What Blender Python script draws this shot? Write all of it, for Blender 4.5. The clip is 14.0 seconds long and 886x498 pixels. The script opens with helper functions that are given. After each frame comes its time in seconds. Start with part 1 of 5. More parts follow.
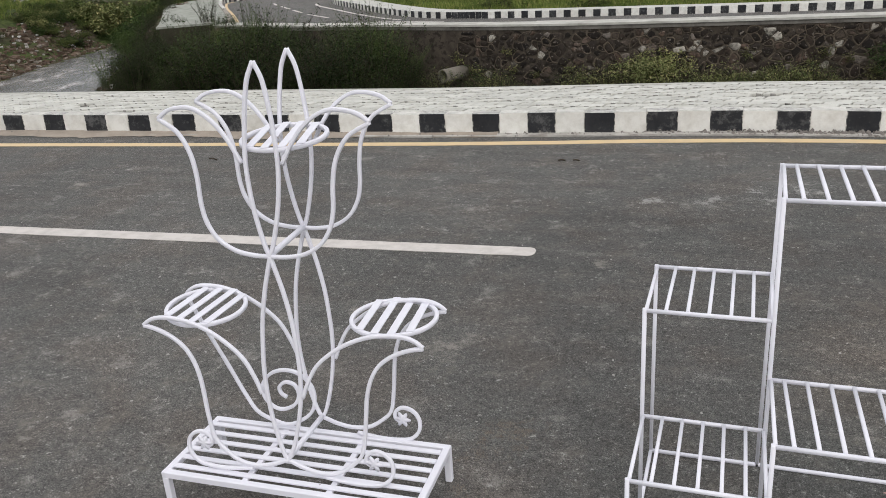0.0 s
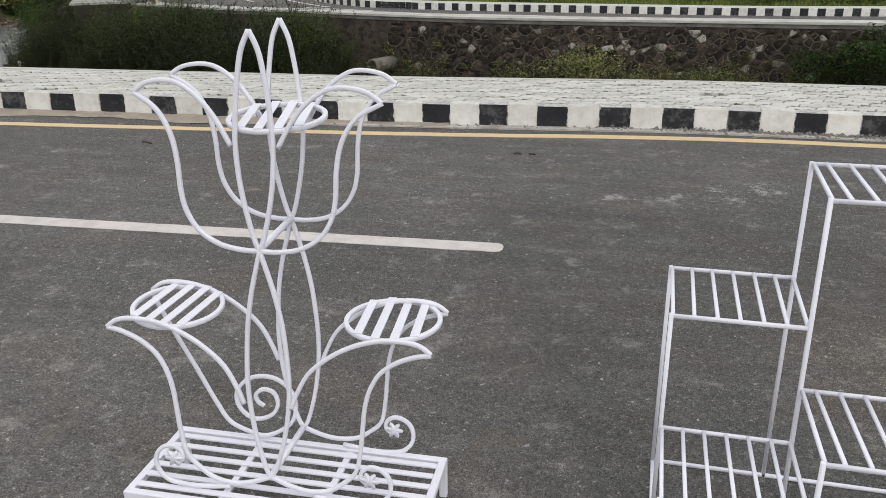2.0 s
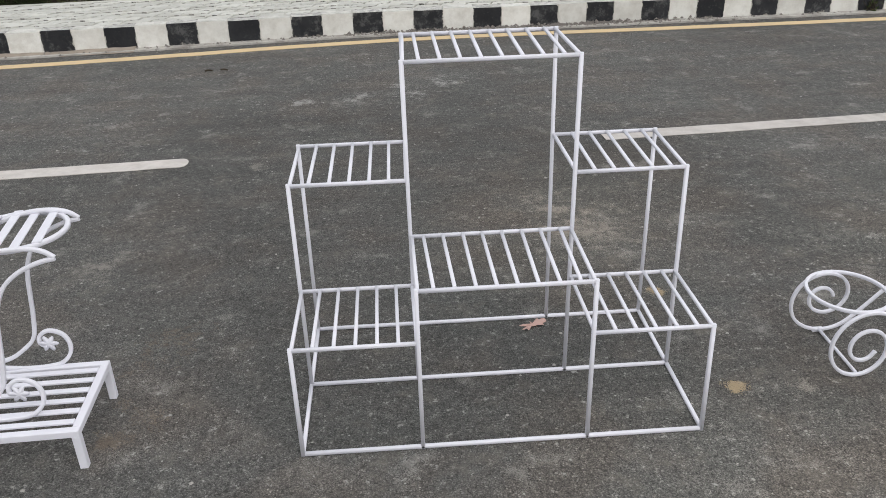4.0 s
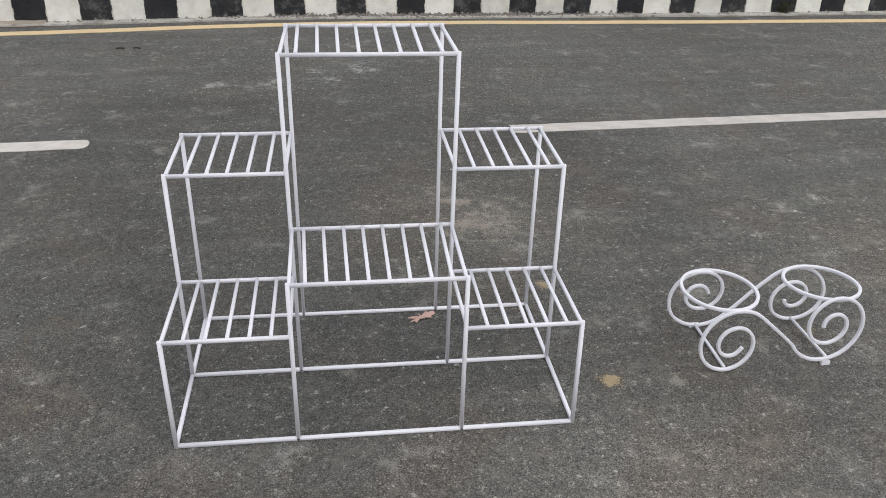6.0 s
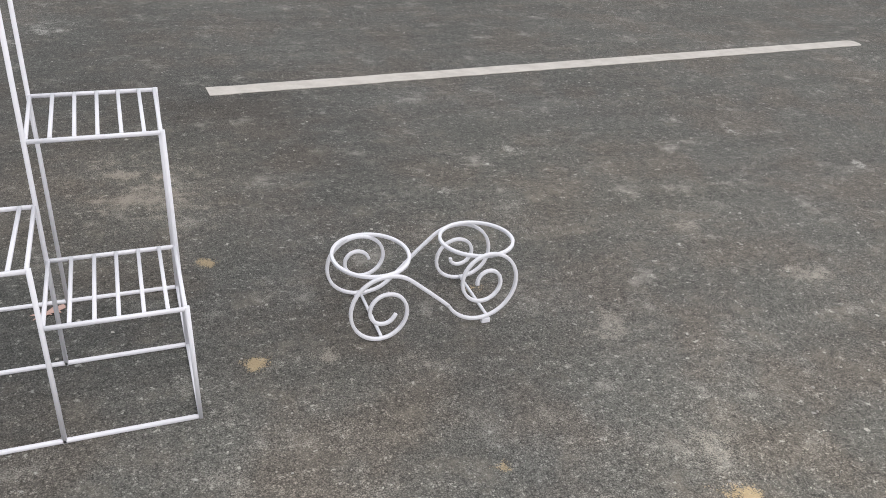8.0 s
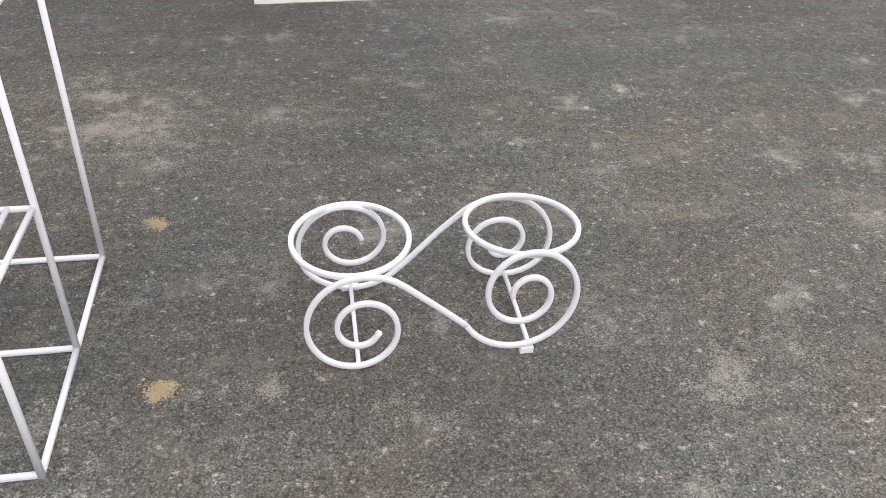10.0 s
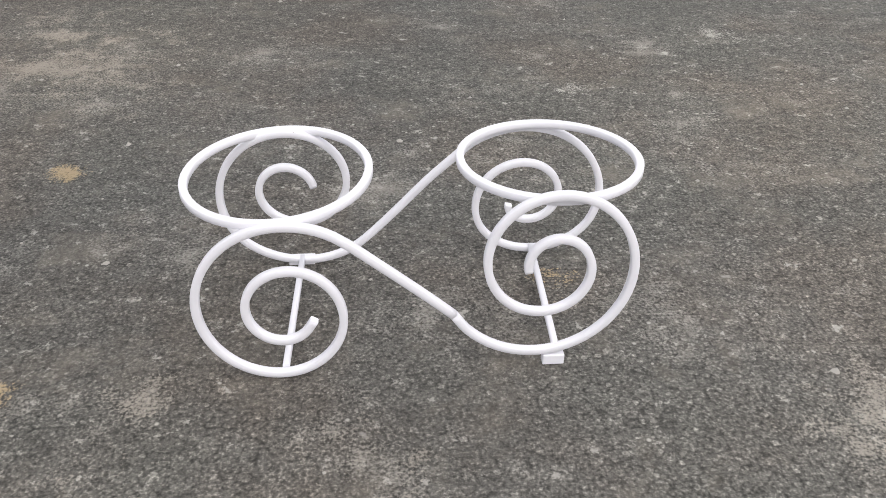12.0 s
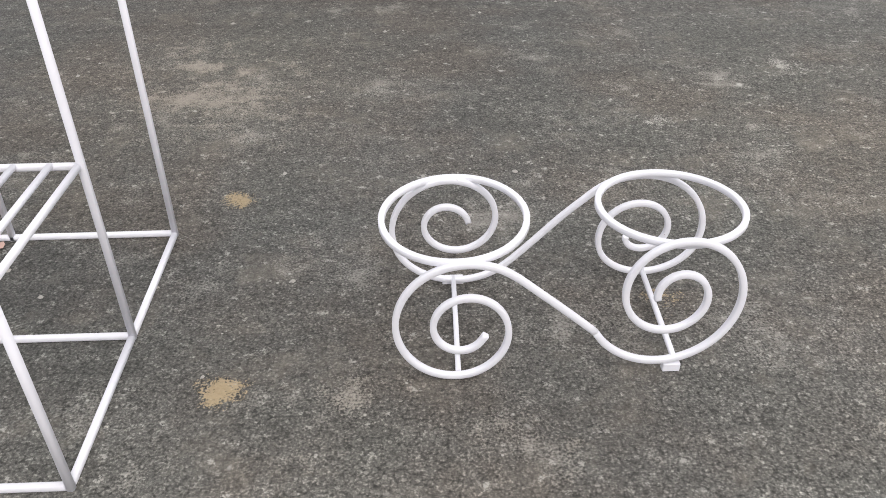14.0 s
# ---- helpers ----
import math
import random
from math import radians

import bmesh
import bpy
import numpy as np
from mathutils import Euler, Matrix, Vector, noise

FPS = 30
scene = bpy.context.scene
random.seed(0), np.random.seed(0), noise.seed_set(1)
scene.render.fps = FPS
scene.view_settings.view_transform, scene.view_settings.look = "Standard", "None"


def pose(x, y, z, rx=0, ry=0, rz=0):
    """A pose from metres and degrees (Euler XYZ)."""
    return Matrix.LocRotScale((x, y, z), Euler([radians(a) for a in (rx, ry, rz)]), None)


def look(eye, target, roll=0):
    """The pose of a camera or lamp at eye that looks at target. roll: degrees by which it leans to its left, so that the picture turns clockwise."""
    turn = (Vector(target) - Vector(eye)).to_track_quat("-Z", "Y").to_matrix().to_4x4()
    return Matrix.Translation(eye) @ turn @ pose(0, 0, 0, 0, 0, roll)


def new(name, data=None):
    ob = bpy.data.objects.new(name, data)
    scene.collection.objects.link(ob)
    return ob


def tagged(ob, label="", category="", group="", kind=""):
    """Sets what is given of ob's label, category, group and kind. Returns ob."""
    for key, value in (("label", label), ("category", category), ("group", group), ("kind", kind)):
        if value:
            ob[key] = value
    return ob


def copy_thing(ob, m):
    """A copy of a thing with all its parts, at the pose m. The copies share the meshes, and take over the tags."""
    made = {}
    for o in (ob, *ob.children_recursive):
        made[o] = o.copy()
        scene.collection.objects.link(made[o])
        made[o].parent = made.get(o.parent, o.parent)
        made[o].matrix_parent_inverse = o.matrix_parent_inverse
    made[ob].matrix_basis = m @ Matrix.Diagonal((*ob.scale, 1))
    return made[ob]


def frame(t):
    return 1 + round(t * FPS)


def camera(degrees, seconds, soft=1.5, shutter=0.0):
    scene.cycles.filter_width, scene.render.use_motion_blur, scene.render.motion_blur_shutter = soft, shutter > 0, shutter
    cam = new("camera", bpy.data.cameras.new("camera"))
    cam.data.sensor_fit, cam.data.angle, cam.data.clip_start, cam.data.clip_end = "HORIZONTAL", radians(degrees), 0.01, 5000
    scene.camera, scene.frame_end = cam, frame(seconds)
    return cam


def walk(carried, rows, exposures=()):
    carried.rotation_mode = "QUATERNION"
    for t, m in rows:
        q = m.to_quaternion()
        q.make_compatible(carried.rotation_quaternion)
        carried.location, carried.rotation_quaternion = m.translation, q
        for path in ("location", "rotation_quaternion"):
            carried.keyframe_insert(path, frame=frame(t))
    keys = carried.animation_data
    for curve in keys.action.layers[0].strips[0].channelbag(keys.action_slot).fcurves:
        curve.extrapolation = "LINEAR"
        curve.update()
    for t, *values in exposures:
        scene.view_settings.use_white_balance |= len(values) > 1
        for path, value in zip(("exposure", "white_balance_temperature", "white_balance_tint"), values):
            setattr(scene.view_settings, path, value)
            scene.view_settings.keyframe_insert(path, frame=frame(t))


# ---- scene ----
cam = camera(56.6, 14.0, soft=0.9)
PATH = [
    (0, (0.19, -1.605, 1.514), (-0.467, 0.144, 0.802), -3.9),
    (0.5, (-0.005, -1.514, 1.526), (-0.58, 0.284, 0.865), -4.0),
    (1, (-0.131, -1.464, 1.526), (-0.62, 0.358, 0.863), -3.1),
    (1.5, (-0.163, -1.455, 1.509), (-0.62, 0.363, 0.81), -1.7),
    (2, (-0.079, -1.496, 1.464), (-0.547, 0.304, 0.727), -0.8),
    (2.5, (0.045, -1.596, 1.41), (-0.457, 0.164, 0.604), -0.5),
    (3, (0.123, -1.653, 1.394), (-0.345, 0.088, 0.527), -0.8),
    (3.4, (0.212, -1.634, 1.391), (-0.098, 0.135, 0.511), -0.9),
    (3.5, (0.21, -1.642, 1.396), (0.014, 0.136, 0.502), -1.2),
    (4, (0.279, -1.633, 1.4), (0.376, 0.145, 0.489), -1.7),
    (4.2, (0.301, -1.626, 1.413), (0.496, 0.139, 0.494), -2.0),
    (6.3, (0.503, -1.665, 1.433), (0.754, 0.08, 0.487), 2.0),
    (6.5, (0.564, -1.684, 1.418), (0.85, 0.062, 0.485), 1.7),
    (7, (0.673, -1.71, 1.415), (1.176, -0.009, 0.492), 1.0),
    (7.5, (0.82, -1.649, 1.39), (1.482, -0.02, 0.436), 2.4),
    (8, (0.944, -1.573, 1.376), (1.621, 0.018, 0.372), 4.6),
    (8.2, (1.01, -1.544, 1.369), (1.648, 0.047, 0.339), 5.1),
    (10.3, (1.518, -0.781, 0.965), (1.784, 0.808, -0.22), 2.0),
    (10.5, (1.563, -0.688, 0.909), (1.787, 0.891, -0.298), 1.4),
    (11, (1.613, -0.601, 0.756), (1.757, 1.017, -0.411), 0.2),
    (11.5, (1.644, -0.562, 0.663), (1.77, 1.085, -0.465), 0.4),
    (12, (1.651, -0.554, 0.659), (1.784, 1.108, -0.446), 0.5),
    (12.5, (1.644, -0.57, 0.673), (1.76, 1.101, -0.421), 1.2),
    (13, (1.617, -0.604, 0.702), (1.712, 1.062, -0.4), 1.8),
    (13.5, (1.558, -0.653, 0.741), (1.652, 1.002, -0.378), 1.2),
    (14, (1.476, -0.71, 0.849), (1.531, 0.933, -0.289), -0.5),
]
EXPOSURES = [(0.0, -0.03, 6520, 11), (4.0, -0.10, 6470, 10), (7.0, -0.02, 6500, 10), (8.0, 0.08, 6550, 10), (10.5, 0.32, 6680, 11), (14.0, 0.32, 6680, 11)]
walk(cam, [(t, look(eye, target, roll)) for t, eye, target, roll in PATH], EXPOSURES)

# ---- light: an overcast day ----
world = bpy.data.worlds.new("overcast_sky")
scene.world = world
world.use_nodes = True
wn = world.node_tree.nodes
sky = wn.new("ShaderNodeTexSky")
sky.sky_type = "NISHITA"
sky.sun_disc = False
sky.sun_elevation, sky.sun_rotation = radians(52), radians(150)
sky.air_density, sky.dust_density, sky.ozone_density = 1.0, 4.0, 1.0
hsv = wn.new("ShaderNodeHueSaturation")
hsv.inputs["Saturation"].default_value = 0.35
world.node_tree.links.new(sky.outputs["Color"], hsv.inputs["Color"])
cloud = wn.new("ShaderNodeMix")  # an even cloud cover over the clear sky's gradient
cloud.data_type = "RGBA"
cloud.inputs[0].default_value = 0.62
cloud.inputs[7].default_value = (7.2, 7.35, 7.6, 1)
world.node_tree.links.new(hsv.outputs["Color"], cloud.inputs[6])
world.node_tree.links.new(cloud.outputs[2], wn["Background"].inputs["Color"])
wn["Background"].inputs["Strength"].default_value = 0.15
sun = new("sun", bpy.data.lights.new("sun", "SUN"))
sun.data.energy, sun.data.angle, sun.data.color = 0.65, radians(38), (1.0, 0.97, 0.93)
sun.matrix_world = look((0, 0, 30), (30 * math.sin(radians(-30)) / math.tan(radians(52)), 30 * math.cos(radians(-30)) / math.tan(radians(52)), 0))

# ---- materials ----
def material(name, rough=0.8, metal=0.0, spec=0.5):
    m = bpy.data.materials.new(name)
    m.use_nodes = True
    b = m.node_tree.nodes["Principled BSDF"]
    b.inputs["Roughness"].default_value = rough
    b.inputs["Metallic"].default_value = metal
    b.inputs["Specular IOR Level"].default_value = spec
    return m, m.node_tree.nodes, m.node_tree.links, b


def coords(m, kind="Object"):
    return m.node_tree.nodes.new("ShaderNodeTexCoord").outputs[kind]


def world_place(m):
    return m.node_tree.nodes.new("ShaderNodeNewGeometry").outputs["Position"]


def noise_tex(m, at, scale, detail=4.0, rough=0.6):
    n = m.node_tree.nodes.new("ShaderNodeTexNoise")
    n.inputs["Scale"].default_value, n.inputs["Detail"].default_value, n.inputs["Roughness"].default_value = scale, detail, rough
    m.node_tree.links.new(at, n.inputs["Vector"])
    return n.outputs["Fac"]


def ramp(m, fac, *stops):
    r = m.node_tree.nodes.new("ShaderNodeValToRGB")
    el = r.color_ramp.elements
    while len(el) < len(stops):
        el.new(0.5)
    for e, (p, c) in zip(el, stops):
        e.position = p
        e.color = (*c, 1) if len(c) == 3 else c
    m.node_tree.links.new(fac, r.inputs["Fac"])
    return r.outputs["Color"]


def grey(v):
    return (v, v, v)


def mix(m, fac, a, b, mode="MIX"):
    n = m.node_tree.nodes.new("ShaderNodeMix")
    n.data_type, n.blend_type = "RGBA", mode
    for socket, v in ((n.inputs[0], fac), (n.inputs[6], a), (n.inputs[7], b)):
        if hasattr(v, "is_linked"):
            m.node_tree.links.new(v, socket)
        elif isinstance(v, tuple):
            socket.default_value = (*v, 1)
        else:
            socket.default_value = v
    return n.outputs[2]


def math_node(m, op, a, b=None, clamp=False):
    n = m.node_tree.nodes.new("ShaderNodeMath")
    n.operation, n.use_clamp = op, clamp
    for socket, v in zip(n.inputs, (a, b)):
        if v is None:
            continue
        if hasattr(v, "is_linked"):
            m.node_tree.links.new(v, socket)
        else:
            socket.default_value = v
    return n.outputs[0]


def bump(m, bsdf, height, strength=0.3, distance=0.002):
    n = m.node_tree.nodes.new("ShaderNodeBump")
    n.inputs["Strength"].default_value, n.inputs["Distance"].default_value = strength, distance
    m.node_tree.links.new(height, n.inputs["Height"])
    m.node_tree.links.new(n.outputs["Normal"], bsdf.inputs["Normal"])


def random_each(m):
    return m.node_tree.nodes.new("ShaderNodeObjectInfo").outputs["Random"]


def random_island(m):
    return m.node_tree.nodes.new("ShaderNodeNewGeometry").outputs["Random Per Island"]


# spots of dust and sand on the asphalt: x, y, radius, colour kind
SPOTS = [
    (1.18, 0.165, 0.026, "sand"), (2.2, -0.46, 0.07, "dust"), (2.15, -0.6, 0.05, "sand"), (2.19, 0.07, 0.075, "dust"),
    (1.65, -0.36, 0.02, "sand"), (1.12, 0.71, 0.023, "sand"), (1.00, 1.20, 0.20, "dust"), (0.89, 1.41, 0.12, "dust"), (1.28, 0.51, 0.04, "dust"),
    (1.89, 0.343, 0.03, "sand"), (1.37, 0.15, 0.035, "dust"), (-0.46, 0.21, 0.07, "clay"), (-0.51, 0.10, 0.05, "clay"),
    (-0.44, 0.55, 0.10, "clay"), (-0.40, 2.04, 0.06, "dust"), (-0.23, 3.07, 0.10, "chalk"), (0.08, 3.10, 0.13, "chalk"), (0.35, 3.15, 0.12, "chalk"),
    (0.33, 3.33, 0.06, "chalk"), (0.61, 3.38, 0.13, "chalk"), (1.37, -0.18, 0.05, "dust"), (1.82, -0.24, 0.04, "dust"), (3.62, 1.31, 0.06, "chalk"),
    (3.02, 0.13, 0.07, "dust"), (-0.85, 1.1, 0.12, "dust"), (1.32, 0.03, 0.04, "dust"), (-3.56, 2.73, 0.06, "chalk"),
    (-4.23, 2.88, 0.09, "dust"), (1.78, 1.88, 0.06, "chalk"), (3.93, 0.86, 0.05, "chalk"), (2.42, 1.34, 0.07, "chalk"), (-0.5, 1.21, 0.04, "chalk"),
    (-1.34, 1.32, 0.05, "dust"), (1.63, 0.06, 0.05, "dust"), (2.04, 1.03, 0.05, "chalk"), (2.79, 0.56, 0.06, "dust"),
]
SPOT_COLOUR = {"sand": (0.46, 0.355, 0.215), "dust": (0.34, 0.315, 0.28), "clay": (0.19, 0.145, 0.105), "chalk": (0.50, 0.49, 0.46)}
SPOT_COVER = {"sand": 0.72, "dust": 0.65, "clay": 0.5, "chalk": 0.6}


# broad stretches: x, y, reach, gain of the colour; the third paints the scroll stand's shade
ROAD_TONES = [
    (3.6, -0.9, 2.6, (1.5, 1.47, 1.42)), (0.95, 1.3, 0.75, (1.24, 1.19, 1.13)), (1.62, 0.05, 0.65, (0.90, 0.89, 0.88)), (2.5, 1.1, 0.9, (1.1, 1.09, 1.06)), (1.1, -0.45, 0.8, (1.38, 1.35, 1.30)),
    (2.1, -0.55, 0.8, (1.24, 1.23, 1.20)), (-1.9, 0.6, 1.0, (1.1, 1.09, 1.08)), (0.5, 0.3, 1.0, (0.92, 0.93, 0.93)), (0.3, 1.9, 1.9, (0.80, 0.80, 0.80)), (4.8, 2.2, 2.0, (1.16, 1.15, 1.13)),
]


def asphalt(name, detailed):
    m, n, l, b = material(name, 0.84, 0, 0.3)
    at = world_place(m)
    vor = n.new("ShaderNodeTexVoronoi")
    vor.inputs["Scale"].default_value = 165.0
    wander = n.new("ShaderNodeTexNoise")
    wander.inputs["Scale"].default_value, wander.inputs["Detail"].default_value = 190.0, 3.0
    l.new(at, wander.inputs["Vector"])
    pushed = n.new("ShaderNodeVectorMath")
    pushed.operation = "MULTIPLY_ADD"
    l.new(wander.outputs["Color"], pushed.inputs[0])
    pushed.inputs[1].default_value = (0.0045, 0.0045, 0.0)
    l.new(at, pushed.inputs[2])
    l.new(pushed.outputs["Vector"], vor.inputs["Vector"])
    chip = n.new("ShaderNodeSeparateColor")
    l.new(vor.outputs["Color"], chip.inputs["Color"])
    grit = noise_tex(m, at, 260.0, 2.0, 0.6)
    base = ramp(m, grit, (0.33, (0.060, 0.058, 0.054)), (0.44, (0.100, 0.097, 0.092)), (0.57, (0.138, 0.133, 0.125)), (0.68, (0.25, 0.240, 0.225)))
    stone = ramp(m, chip.outputs["Red"], (0.0, grey(0.80)), (0.45, grey(0.98)), (0.88, grey(1.14)), (0.96, grey(1.38)), (1.0, grey(1.9)))
    c = mix(m, 1.0, base, stone, "MULTIPLY")
    c = mix(m, 1.0, c, ramp(m, vor.outputs["Distance"], (0.30, grey(1.10)), (0.55, grey(0.98)), (0.85, grey(0.55))), "MULTIPLY")
    grain = math_node(m, "SUBTRACT", math_node(m, "MULTIPLY", grit, 1.3), math_node(m, "MULTIPLY", vor.outputs["Distance"], 0.8))
    broad = noise_tex(m, at, 0.8, 5.0, 0.6)
    c = mix(m, 1.0, c, ramp(m, broad, (0.3, grey(0.84)), (0.7, grey(1.16))), "MULTIPLY")
    zone = noise_tex(m, at, 2.3, 4.0, 0.6)
    c = mix(m, 1.0, c, ramp(m, zone, (0.40, (0.975, 1.0, 0.985)), (0.50, (1.0, 1.0, 0.985)), (0.60, (1.05, 0.995, 0.945))), "MULTIPLY")
    mid = noise_tex(m, at, 7.0, 5.0, 0.7)
    c = mix(m, ramp(m, mid, (0.53, grey(0.0)), (0.74, grey(0.6))), c, (0.200, 0.181, 0.156))
    # dust caught in the texture: ragged pale patches a hand wide, broken by the grain
    patch = noise_tex(m, at, 5.2, 6.0, 0.72)
    broken = math_node(m, "ADD", patch, math_node(m, "MULTIPLY", math_node(m, "SUBTRACT", grit, 0.5), 0.35))
    c = mix(m, ramp(m, broken, (0.57, grey(0.0)), (0.68, grey(0.55))), c, (0.34, 0.325, 0.30))
    crumb = noise_tex(m, at, 34.0, 4.0, 0.75)
    c = mix(m, 1.0, c, ramp(m, crumb, (0.34, grey(0.80)), (0.5, grey(0.98)), (0.66, grey(1.24))), "MULTIPLY")
    c = mix(m, ramp(m, crumb, (0.62, grey(0.0)), (0.67, grey(0.8))), c, (0.40, 0.39, 0.365))
    lane = n.new("ShaderNodeMapping")
    lane.inputs["Scale"].default_value = (0.7, 4.5, 1.0)
    l.new(at, lane.inputs["Vector"])
    c = mix(m, 1.0, c, ramp(m, noise_tex(m, lane.outputs["Vector"], 1.6, 5.0, 0.65), (0.36, grey(0.88)), (0.64, grey(1.10))), "MULTIPLY")
    fleck = noise_tex(m, at, 22.0, 2.0, 0.5)
    c = mix(m, ramp(m, fleck, (0.725, grey(0)), (0.78, grey(0.8))), c, (0.44, 0.43, 0.41))
    dot = n.new("ShaderNodeTexVoronoi")
    dot.inputs["Scale"].default_value = 17.0
    l.new(at, dot.inputs["Vector"])
    c = mix(m, ramp(m, dot.outputs["Distance"], (0.03, grey(0.85)), (0.06, grey(0))), c, (0.46, 0.45, 0.42))
    if detailed:
        wob = n.new("ShaderNodeTexNoise")
        wob.inputs["Scale"].default_value, wob.inputs["Detail"].default_value, wob.inputs["Roughness"].default_value = 26.0, 6.0, 0.8
        l.new(at, wob.inputs["Vector"])
        rag = math_node(m, "ADD", math_node(m, "MULTIPLY", wob.outputs["Fac"], 5.5), math_node(m, "MULTIPLY", grit, 4.0))
        rag = math_node(m, "ADD", rag, math_node(m, "MULTIPLY", noise_tex(m, at, 8.0, 4.0, 0.6), 5.5))
        for x, y, r, kind in SPOTS:
            d = n.new("ShaderNodeVectorMath")
            d.operation = "DISTANCE"
            l.new(at, d.inputs[0])
            d.inputs[1].default_value = (x, y, 0)
            away = math_node(m, "DIVIDE", d.outputs["Value"], r)
            ragged = math_node(m, "SUBTRACT", rag, away)
            mask = math_node(m, "MULTIPLY", math_node(m, "SUBTRACT", ragged, 7.2 if kind == "chalk" else 6.75), 1.0 if kind == "dust" else 1.5, clamp=True)
            c = mix(m, math_node(m, "MULTIPLY", mask, SPOT_COVER[kind]), c, SPOT_COLOUR[kind])
        # dusty lighter stretches, darker ones, and the scroll stand's shade painted into the colour
        for x, y, reach, gain in ROAD_TONES:
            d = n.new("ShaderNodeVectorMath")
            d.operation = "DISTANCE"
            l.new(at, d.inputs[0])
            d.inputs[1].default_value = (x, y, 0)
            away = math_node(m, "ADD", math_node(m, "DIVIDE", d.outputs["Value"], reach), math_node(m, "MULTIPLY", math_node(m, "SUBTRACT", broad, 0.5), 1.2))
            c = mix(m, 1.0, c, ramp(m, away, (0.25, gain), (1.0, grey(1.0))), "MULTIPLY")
    l.new(c, b.inputs["Base Color"])
    bump(m, b, grain, 0.62, 0.006)
    return m


def painted(name, colour, dirt, scale, wear=0.5, rough=0.6, bare=None, bare_from=0.62, joined=False):
    m, n, l, b = material(name, rough, 0, 0.4)
    at = world_place(m)
    c = mix(m, ramp(m, noise_tex(m, at, scale, 6.0, 0.7), (0.42, grey(0)), (0.75, grey(wear))), colour, dirt)
    r = random_island(m) if joined else random_each(m)
    c = mix(m, 1.0, c, ramp(m, r, (0.0, grey(0.86)), (1.0, grey(1.05))), "MULTIPLY")
    if bare:
        c = mix(m, ramp(m, noise_tex(m, at, scale * 1.7, 5.0, 0.75), (bare_from, grey(0)), (bare_from + 0.06, grey(0.85))), c, bare)
    l.new(c, b.inputs["Base Color"])
    bump(m, b, noise_tex(m, at, 90.0, 4.0), 0.35, 0.004)
    return m


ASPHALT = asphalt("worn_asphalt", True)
ASPHALT_FAR = asphalt("far_asphalt", False)
LANE_WHITE = painted("lane_paint", (0.62, 0.58, 0.54), (0.34, 0.31, 0.28), 9.0, 0.6, 0.7, bare=(0.10, 0.098, 0.09), bare_from=0.66)
LANE_YELLOW = painted("edge_paint", (0.70, 0.53, 0.30), (0.52, 0.42, 0.29), 8.0, 0.6, 0.7, bare=(0.12, 0.11, 0.09), bare_from=0.68)
BEND_CONCRETE = painted("mossy_footpath_concrete", (0.37, 0.38, 0.33), (0.17, 0.18, 0.14), 2.6, 0.9, 0.9)
# bank earth with the shade below the footpath slab put into its colour
BANK_EARTH = painted("shaded_bank_earth", (0.040, 0.036, 0.022), (0.020, 0.022, 0.010), 4.0, 0.9, 0.95)
KERB_WHITE = painted("kerb_white_paint", (0.80, 0.79, 0.74), (0.46, 0.43, 0.37), 9.0, 0.6, 0.75, bare=(0.20, 0.18, 0.155), bare_from=0.685)


def kerb_black():
    """Black gloss brushed over whitewash: ragged ends, grey scuffs and chips."""
    m, n, l, b = material("kerb_black_paint", 0.55, 0, 0.4)
    at = world_place(m)
    sep = n.new("ShaderNodeSeparateXYZ")
    l.new(coords(m), sep.inputs["Vector"])
    end = math_node(m, "ABSOLUTE", math_node(m, "SUBTRACT", sep.outputs["X"], 0.5))
    edge = math_node(m, "ADD", end, math_node(m, "MULTIPLY", math_node(m, "SUBTRACT", noise_tex(m, at, 22.0, 5.0, 0.7), 0.5), 0.24))
    foot = math_node(m, "ADD", sep.outputs["Z"], math_node(m, "MULTIPLY", math_node(m, "SUBTRACT", noise_tex(m, at, 17.0, 5.0, 0.7), 0.5), 0.11))
    c = mix(m, ramp(m, noise_tex(m, at, 8.0, 6.0, 0.7), (0.42, grey(0)), (0.75, grey(0.8))), (0.010, 0.011, 0.014), (0.034, 0.036, 0.039))
    scuff = math_node(m, "ADD", noise_tex(m, at, 13.0, 6.0, 0.8), math_node(m, "MULTIPLY", random_each(m), 0.12))
    c = mix(m, ramp(m, scuff, (0.58, grey(0)), (0.70, grey(0.6))), c, (0.13, 0.13, 0.128))
    c = mix(m, ramp(m, foot, (0.002, grey(0.9)), (0.016, grey(0))), c, (0.40, 0.37, 0.32))
    c = mix(m, ramp(m, edge, (0.478, grey(0)), (0.494, grey(0.92))), c, (0.60, 0.58, 0.53))
    l.new(c, b.inputs["Base Color"])
    bump(m, b, noise_tex(m, at, 60.0, 5.0), 0.4, 0.004)
    return m


KERB_BLACK = kerb_black()
KERB_TOP = painted("worn_kerb_top", (0.66, 0.65, 0.60), (0.30, 0.29, 0.26), 13.0, 0.8, 0.85, bare=(0.12, 0.115, 0.105), bare_from=0.64)
KERB_TOP_BLACK = painted("worn_black_kerb_top", (0.60, 0.59, 0.55), (0.14, 0.14, 0.135), 17.0, 1.0, 0.85, bare=(0.03, 0.03, 0.032), bare_from=0.60)
PAVER = painted("whitewashed_paver", (0.60, 0.595, 0.545), (0.40, 0.385, 0.335), 5.0, 0.7, 0.85)
PAVER_EDGE = painted("dirty_paver_edge", (0.36, 0.35, 0.315), (0.045, 0.042, 0.036), 12.0, 1.0, 0.95, bare=(0.05, 0.046, 0.04), bare_from=0.56)
